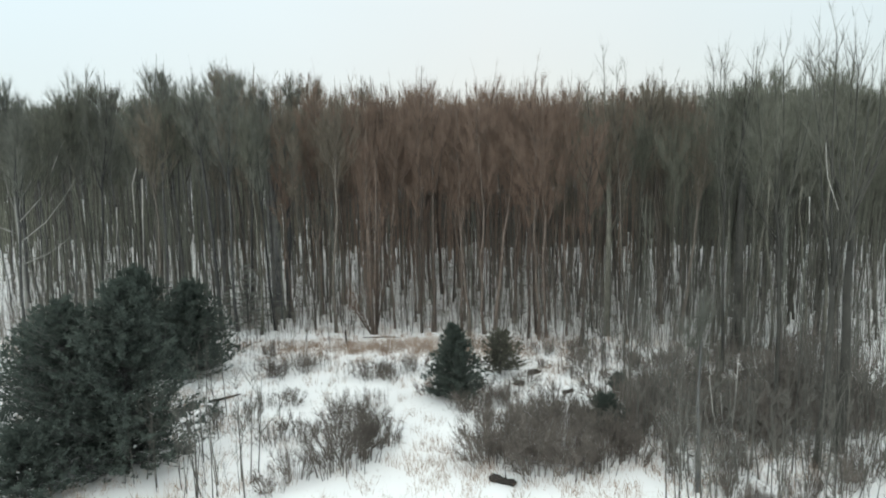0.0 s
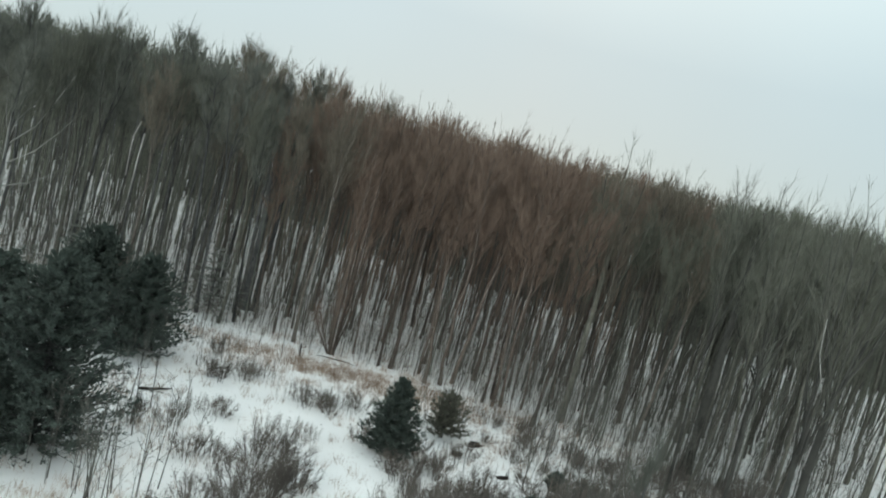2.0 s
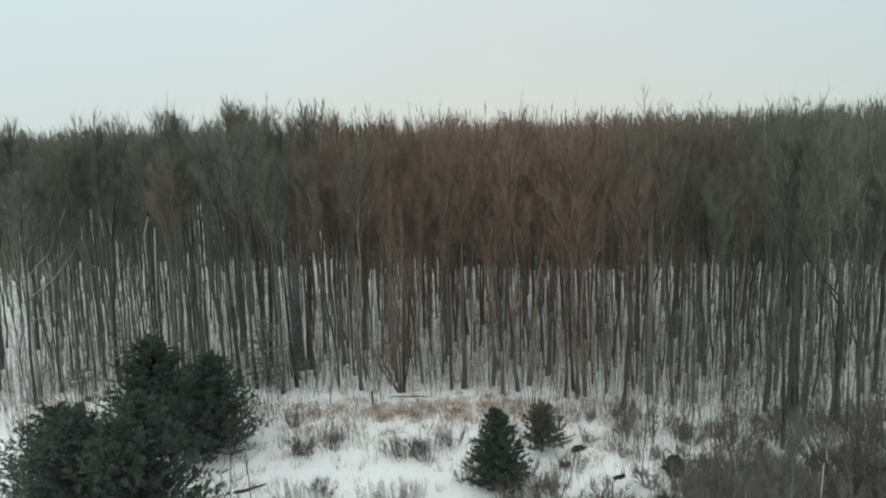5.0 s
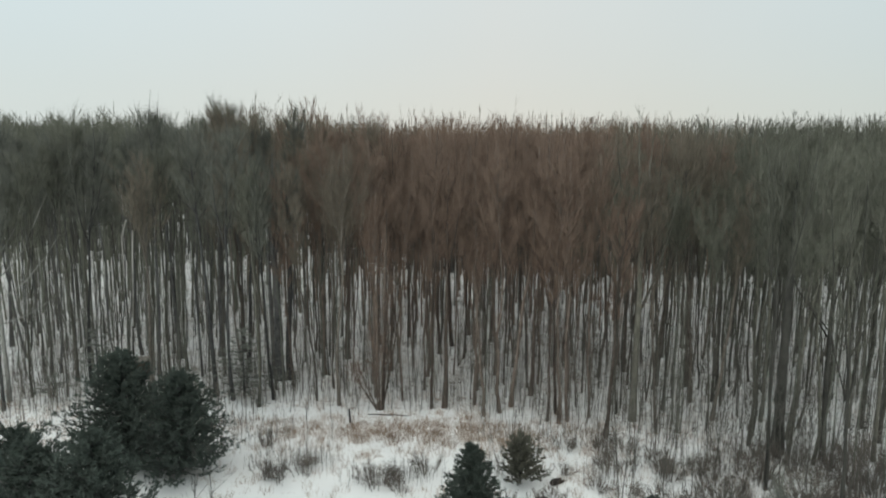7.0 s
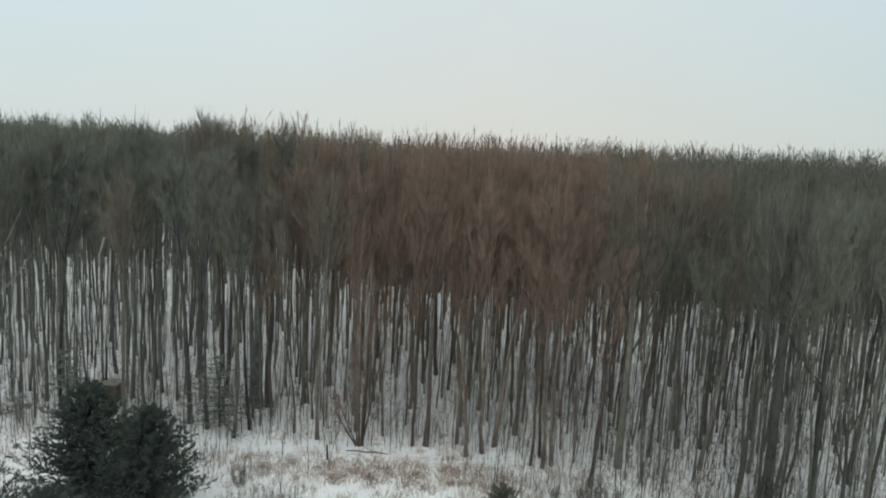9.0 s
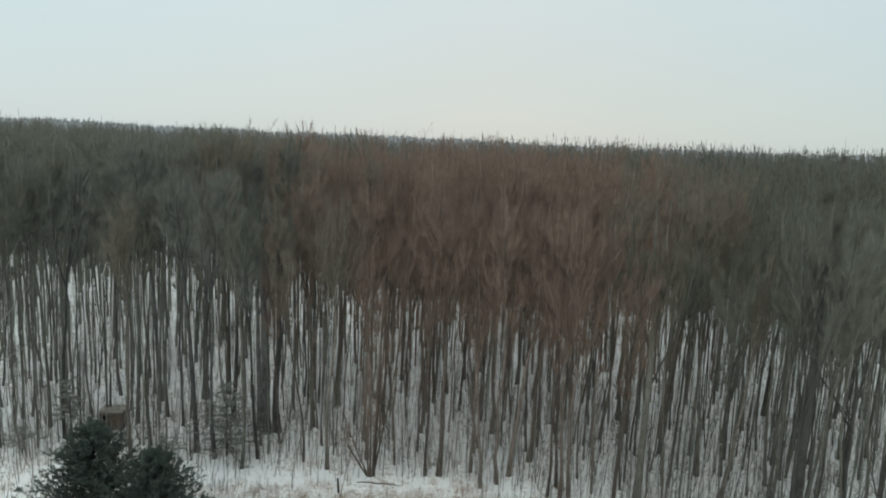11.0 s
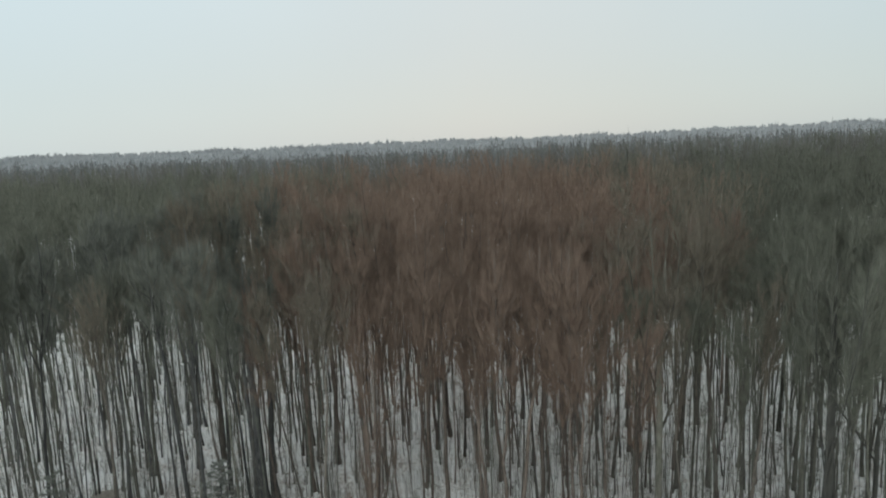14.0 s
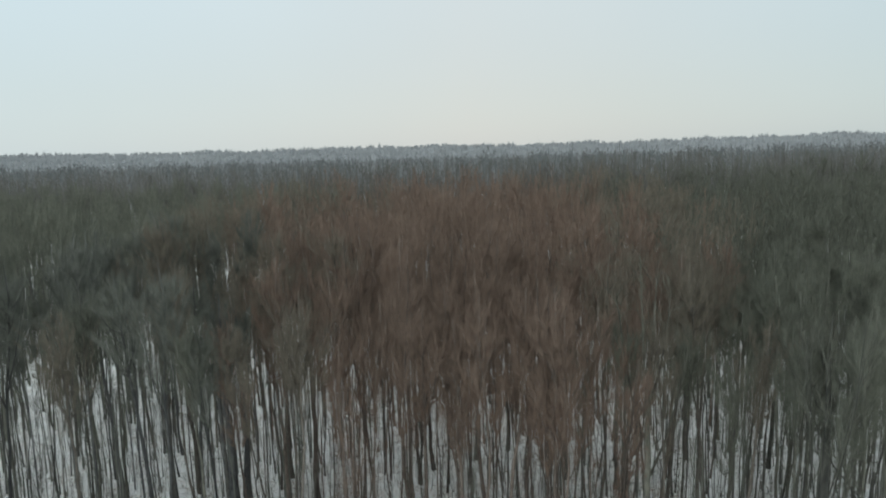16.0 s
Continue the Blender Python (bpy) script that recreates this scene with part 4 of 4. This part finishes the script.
# ---- pines ----
def pine(x, y, height, wide, seed, needles=NEEDLES, dense=1.0, low=0.05, ring=9, step=0.045, taper=0.62, flat=1.0, label="bushy dark blue-green young pine standing in snow", name="pine_tree"):
    rng = np.random.default_rng(seed)
    base = new(name)
    base.location = (x, y, float(land(x, y)))
    wood, green = Soup(), Soup()
    z = np.linspace(-0.1, height * 0.96, 8)
    tube(wood, np.column_stack([rng.normal(0, 0.02, 8), rng.normal(0, 0.02, 8), z]), np.linspace(0.013 * height + 0.025, 0.012, 8), 7)
    a, m, b = [], [], []
    level = low * height
    while level < height * 0.985:
        q = level / height
        reach = (wide * (1 - q) ** taper + 0.05) * min(1.0, 0.84 + 1.2 * q)
        turn = rng.uniform(0, 6.283)
        for k in range(int(ring * (1.45 - 0.75 * q))):  # each whorl has a few long boughs with shorter ones between them
            az = turn + 2.4 * k + rng.normal(0, 0.2)
            ln = reach * (rng.uniform(0.88, 1.1) if k % 2 == 0 else rng.uniform(0.55, 0.9))
            up = (rng.uniform(-0.04, 0.14) + 0.34 * q) * flat - 0.1 * (1 - flat)
            z0 = level + rng.normal(0, 0.016 * height)
            d = np.array([math.cos(az), math.sin(az), 0.0])
            a.append((0, 0, z0))
            m.append(d * ln * 0.6 + [0, 0, z0 + up * ln * 0.6])
            b.append(d * ln + [0, 0, z0 + (up + 0.16 * flat) * ln + 0.05])
        level += step * height * rng.uniform(0.8, 1.2) + 0.04
    a, m, b = np.array(a), np.array(m), np.array(b)
    spikes(wood, a, m, 0.012 + 0.004 * height)
    spikes(wood, m, b, 0.007 + 0.002 * height)
    # side shoots along the boughs, then tufts of needles along the shoots
    n = 14
    q = rng.uniform(0.12, 1.0, (len(a), n, 1))
    sa = np.where(q < 0.6, a[:, None] + (m - a)[:, None] * q / 0.6, m[:, None] + (b - m)[:, None] * (q - 0.6) / 0.4)
    ln = np.linalg.norm(b - a, axis=1)[:, None, None]
    sd = (b - a)[:, None] / ln * 0.9 + rng.normal(0, 0.42, (len(a), n, 3)) * [1, 1, 0.7 * flat] + [0, 0, 0.3 * flat]
    sb = sa + sd * (0.08 + 0.14 * ln) * rng.uniform(0.6, 1.15, (len(a), n, 1))
    sa, sb = sa.reshape(-1, 3), sb.reshape(-1, 3)
    blades(wood, sa, sb, 0.012)
    tufts = max(1, int(3 * dense))
    t = rng.uniform(0.3, 1.0, (len(sa), tufts, 1))
    c = (sa[:, None] + (sb - sa)[:, None] * t).reshape(-1, 3)
    way = np.repeat((sb - sa) / np.linalg.norm(sb - sa, axis=1)[:, None], tufts, 0)
    k = 7
    nd = way[:, None] * 0.75 + rng.normal(0, 0.5, (len(c), k, 3)) * [1, 1, flat] + [0, 0, 0.3 * flat]
    nd /= np.linalg.norm(nd, axis=2, keepdims=True)
    na = np.repeat(c[:, None], k, 1)
    nb = na + nd * rng.uniform(0.09, 0.19, (len(c), k, 1)) * (0.75 + 0.05 * height)
    blades(green, na.reshape(-1, 3), nb.reshape(-1, 3), 0.0175 * (0.75 + 0.05 * height), seed)
    part("trunk", mesh_of("trunk", wood, BARK["grey"], True), base)
    part("crown", mesh_of("crown", green, needles), base)
    return tagged(base, label, "pine", "young pines of the clearing")


pine(-17.2, 33.4, 6.1, 3.8, 81, ring=18, taper=0.76)
pine(-13.6, 32.4, 5.5, 3.2, 82, ring=21, step=0.05, taper=0.75)
pine(-11.1, 20.0, 7.6, 3.7, 83, ring=18, step=0.045, low=0.03, taper=0.78)
pine(-14.1, 21.0, 6.5, 4.0, 84, ring=17, low=0.03, taper=0.75)
pine(-13.7, 17.2, 2.5, 2.3, 97, label="low blue-green pine below taller pines")
pine(-18.3, 26.2, 5.0, 3.5, 85, ring=14, taper=0.75)
pine(2.0, 28.0, 3.8, 1.7, 87, ring=15, taper=0.82, label="small bushy dark green pine standing alone in snow")
pine(4.55, 32.3, 2.6, 1.3, 88, needles=THIN_NEEDLES, low=0.12, ring=9, step=0.06, taper=0.55, label="small thin brownish-green pine with open boughs")
pine(8.9, 23.6, 1.6, 0.9, 89, label="low dark green pine among brown shrubs")
pine(10.7, 29.3, 0.8, 0.45, 90, label="tiny dark green pine at the edge of the brush")
hem = dict(needles=HEMLOCK, flat=0.25, name="hemlock_sapling")
pine(-14.0, 43.6, 4.9, 3.2, 91, dense=0.67, ring=8, step=0.09, low=0.12, taper=0.6, label="sparse grey-green hemlock sapling below bare trees", **hem)
pine(-26.8, 42.1, 1.8, 1.6, 92, dense=0.67, ring=7, step=0.2, low=0.5, taper=0.4, label="low spreading grey-green hemlock at the wood's edge", **hem)
pine(-23.5, 42.0, 5.2, 1.4, 93, dense=0.67, ring=6, step=0.08, low=0.5, taper=0.5, label="slim hemlock sapling with layered boughs", **hem)
pine(-17.6, 42.6, 1.6, 1.1, 94, dense=0.67, ring=6, step=0.16, low=0.3, taper=0.5, label="small low hemlock sapling in snow", **hem)


# ---- single things ----
def crooked_birch(low, pale, r, seed, label):
    """A thin birch, dark below, with one stretch of clean white bark and a few twigs above."""
    rng = np.random.default_rng(seed)
    base = new("crooked_birch")
    root = np.array(low[0], float)
    base.location = (root[0], root[1], float(land(root[0], root[1])))
    dark, white, crown = Soup(), Soup(), Soup()
    pts = np.array(list(low) + [pale[0]], float) - root
    tube(dark, pts, np.linspace(r * 1.8, r, len(pts)), 7)
    tip = np.array(pale, float) - root
    tube(white, tip, np.linspace(r * 0.8, r, len(tip)) * rng.uniform(0.75, 1.1, len(tip)), 7)
    end = tip[-1] + (tip[-1] - tip[-2]) + [0, 0, 0.6]
    leader = Soup()
    tube(leader, np.stack([tip[-1], end]), np.array([r * 0.8, 0.006]), 6)
    q = rng.random((26, 1))
    p = tip[-1] * (1 - q) + end * q
    d = p + (rng.normal(0, 0.45, (26, 3)) + [0, 0, 0.7]) * rng.uniform(0.4, 1.2, (26, 1))
    spikes(crown, p, d, 0.009)
    part("trunk", mesh_of("trunk", dark, BARK["patchy"], True), base)
    part("leader", mesh_of("leader", leader, BARK["patchy"], True), base)
    part("white_stem", mesh_of("white_stem", white, WHITE_BARK, True), base, "clean white birch bark")
    part("crown", mesh_of("crown", crown, TWIG["patchy"]), base)
    tagged(base, label, "birch", "trees of the wood")


crooked_birch([(16.6, 18.9, -0.1), (16.4, 18.9, 5.0)], [(16.15, 18.9, 10.1), (16.0, 19.05, 10.7), (15.85, 19.15, 11.25), (15.88, 19.4, 12.0), (15.95, 19.6, 12.5)], 0.014, 401,
              "thin crooked birch with a kinked white stem")
crooked_birch([(13.35, 21.7, -0.1), (13.3, 21.7, 0.3)], [(13.25, 21.7, 0.6), (12.95, 21.7, 1.6), (12.75, 21.7, 3.2)], 0.024, 403, "thin pale birch shoot leaning out of brown brush")
crooked_birch([(13.55, 21.5, -0.1), (13.58, 21.5, 0.3)], [(13.6, 21.5, 0.6), (13.75, 21.5, 1.8), (13.8, 21.5, 2.8), (13.85, 21.5, 4.2)], 0.024, 404, "thin pale birch shoot leaning out of brown brush")
crooked_birch([(13.52, 21.6, -0.1), (13.52, 21.6, 0.3)], [(13.5, 21.6, 0.6), (13.3, 21.6, 1.4), (13.2, 21.6, 2.6)], 0.02, 405, "thin pale birch shoot leaning out of brown brush")
crooked_birch([(-22.9, 45.6, -0.1), (-22.8, 45.6, 3.6)], [(-22.75, 45.6, 4.4), (-22.6, 45.6, 7.0), (-22.5, 45.6, 9.3), (-22.38, 45.6, 11.4)], 0.05, 406, "white birch stem standing out among dark trunks")
crooked_birch([(-22.95, 45.4, -0.1), (-23.0, 45.4, 6.0)], [(-23.05, 45.4, 8.0), (-23.08, 45.4, 9.6), (-23.1, 45.4, 10.9), (-22.7, 45.4, 12.2)], 0.04, 407, "thin white birch stem standing out among dark trunks")
crooked_birch([(-24.6, 44.9, -0.1), (-24.5, 44.9, 5.0)], [(-24.5, 44.9, 6.0), (-24.25, 44.9, 7.6), (-24.2, 44.9, 9.2)], 0.035, 408, "thin white birch stem standing out among dark trunks")
crooked_birch([(15.3, 19.6, -0.1), (15.4, 19.6, 5.0)], [(15.55, 19.7, 9.6), (15.57, 19.8, 10.1), (15.6, 19.9, 10.6)], 0.014, 402, "thin birch with a short white patch on its stem")


def clump_tree(x, y):
    """A vase of several stems from one foot."""
    rng = np.random.default_rng(95)
    base = new("multi_stem_tree")
    base.location = (x, y, float(land(x, y)))
    crown = Soup()
    for k in range(10):
        az = k * 0.66 + rng.uniform(-0.2, 0.2)
        lean = (0.6 if k in (4, 5) else rng.choice([0.05, 0.09, 0.14, 0.22])) * rng.uniform(0.8, 1.2) if k else 0.03
        h = rng.uniform(9, 14) * (1 - 1.1 * lean)
        d = np.array([math.cos(az) * lean, math.sin(az) * lean, 1.0])
        f = np.array([math.cos(az), math.sin(az), 0]) * 0.16
        stem = Soup()
        pts = np.stack([f + [0, 0, -0.1], f + d * h * 0.3, f + d * h * 0.62 + [0, 0, h * 0.06], f + d * h * 0.85 + [0, 0, h * 0.18]])
        tube(stem, pts, np.array([0.10, 0.08, 0.055, 0.01]) * (1.2 if k == 0 else rng.uniform(0.4, 0.8)), 6)
        part("stem", mesh_of("stem", stem, BARK["brown"], True), base)
        q = rng.uniform(0.25, 1.0, 30)
        a = np.column_stack([np.interp(q, [0, 0.34, 0.7, 1], pts[:, j]) for j in range(3)])
        b = a + (d * 0.7 + rng.normal(0, 0.4, (30, 3))) * rng.uniform(0.5, 1.6, (30, 1))
        spikes(crown, a, b, 0.014)
        a2 = np.repeat(a + (b - a) * 0.5, 4, 0)
        spikes(crown, a2, a2 + (rng.normal(0, 0.45, (120, 3)) + [0, 0, 0.5]) * 0.6, 0.009)
    part("crown", mesh_of("crown", crown, TWIG["brown"]), base)
    tagged(base, "bare brown tree with many stems fanning from one foot", "tree")


clump_tree(-4.2, 42.0)


def log(x0, y0, x1, y1, r, label, name="fallen_log", lift=0.0):
    rng = np.random.default_rng(int(abs(x0 * 70 + y0 * 13)))
    s = Soup()
    q = np.linspace(0, 1, 7)
    px, py = x0 + (x1 - x0) * q + rng.normal(0, 0.05, 7), y0 + (y1 - y0) * q + rng.normal(0, 0.05, 7)
    pz = land(px, py) + r * 0.55 + lift * q
    tube(s, np.column_stack([px, py, pz]), r * np.linspace(1.0, 0.6, 7) * rng.uniform(0.7, 1.2, 7) * np.array([0.5, 1, 1, 1, 1, 1, 0.6]), 7)
    a = np.column_stack([px, py, pz])[2:6]
    spikes(s, a, a + rng.normal(0, 0.18, (4, 3)) + [0, 0, 0.12], r * 0.3)
    tagged(new(name, mesh_of(name, s, ROT, True)), label, "log")


log(-5.0, 41.2, -2.2, 40.9, 0.05, "thin fallen dark log lying in snow")
log(6.1, 32.2, 6.8, 32.3, 0.2, "short dark rotten log lying on snow")
log(5.2, 30.3, 5.8, 30.6, 0.19, "short dark rotten log lying on snow")
log(-10.8, 27.6, -9.2, 28.0, 0.08, "thin broken branch lying on snow", lift=0.2)
log(3.6, 18.8, 4.6, 18.4, 0.2, "short dark rotten log half under shrubs")
log(7.8, 29.0, 8.3, 29.2, 0.15, "short dark rotten log lying on snow")


def post(x, y):
    s = Soup()
    z = float(land(x, y))
    tube(s, np.array([[x, y, z - 0.1], [x - 0.03, y, z + 0.45], [x - 0.07, y, z + 0.95]]), np.array([0.07, 0.065, 0.055]), 7)
    tagged(new("broken_post", mesh_of("broken_post", s, ROT, True)), "short dark leaning broken post in snow", "post")


post(-5.8, 39.7)


def box_soup(s, cx, cy, cz, lx, ly, lz):
    v = np.array([(cx + a * lx / 2, cy + b * ly / 2, cz + c * lz / 2) for a in (-1, 1) for b in (-1, 1) for c in (-1, 1)])
    s.add(v, [(0, 1, 3), (0, 3, 2), (4, 6, 7), (4, 7, 5), (0, 4, 5), (0, 5, 1), (2, 3, 7), (2, 7, 6), (0, 2, 6), (0, 6, 4), (1, 5, 7), (1, 7, 3)])
    return s


def blind(x, y):
    """A plywood hunting blind on four legs."""
    base = new("hunting_blind")
    base.location = (x, y, float(land(x, y)))
    base.rotation_euler = (0, 0, radians(6))
    for a in (-1, 1):
        for b in (-1, 1):
            part("leg", mesh_of("leg", box_soup(Soup(), a * 0.62, b * 0.55, 0.36, 0.09, 0.09, 0.92), ROT), base)
    part("floor_panel", mesh_of("floor_panel", box_soup(Soup(), 0, 0, 0.85, 1.5, 1.3, 0.06), ROT), base)
    front = Soup()  # a window is cut out of the front
    for cx, cz, lx, lz in ((-0.62, 1.47, 0.2, 1.18), (0.29, 1.47, 0.82, 1.18), (-0.32, 1.18, 0.4, 0.6), (-0.32, 1.97, 0.4, 0.18)):
        box_soup(front, cx, -0.63, cz, lx, 0.03, lz)
    part("front_panel", mesh_of("front_panel", front, PLY), base)
    for a in (-1, 1):
        part("side_panel", mesh_of("side_panel", box_soup(Soup(), a * 0.735, 0, 1.47, 0.03, 1.22, 1.18), PLY), base)
    part("back_panel", mesh_of("back_panel", box_soup(Soup(), 0, 0.63, 1.47, 1.44, 0.03, 1.18), PLY), base)
    part("roof", mesh_of("roof", box_soup(Soup(), 0, 0, 2.09, 1.62, 1.45, 0.05), BRUSH_PALE), base)
    tagged(base, "weathered brown plywood hunting blind on legs in snowy wood", "hunting blind")


blind(-22.45, 45.3)
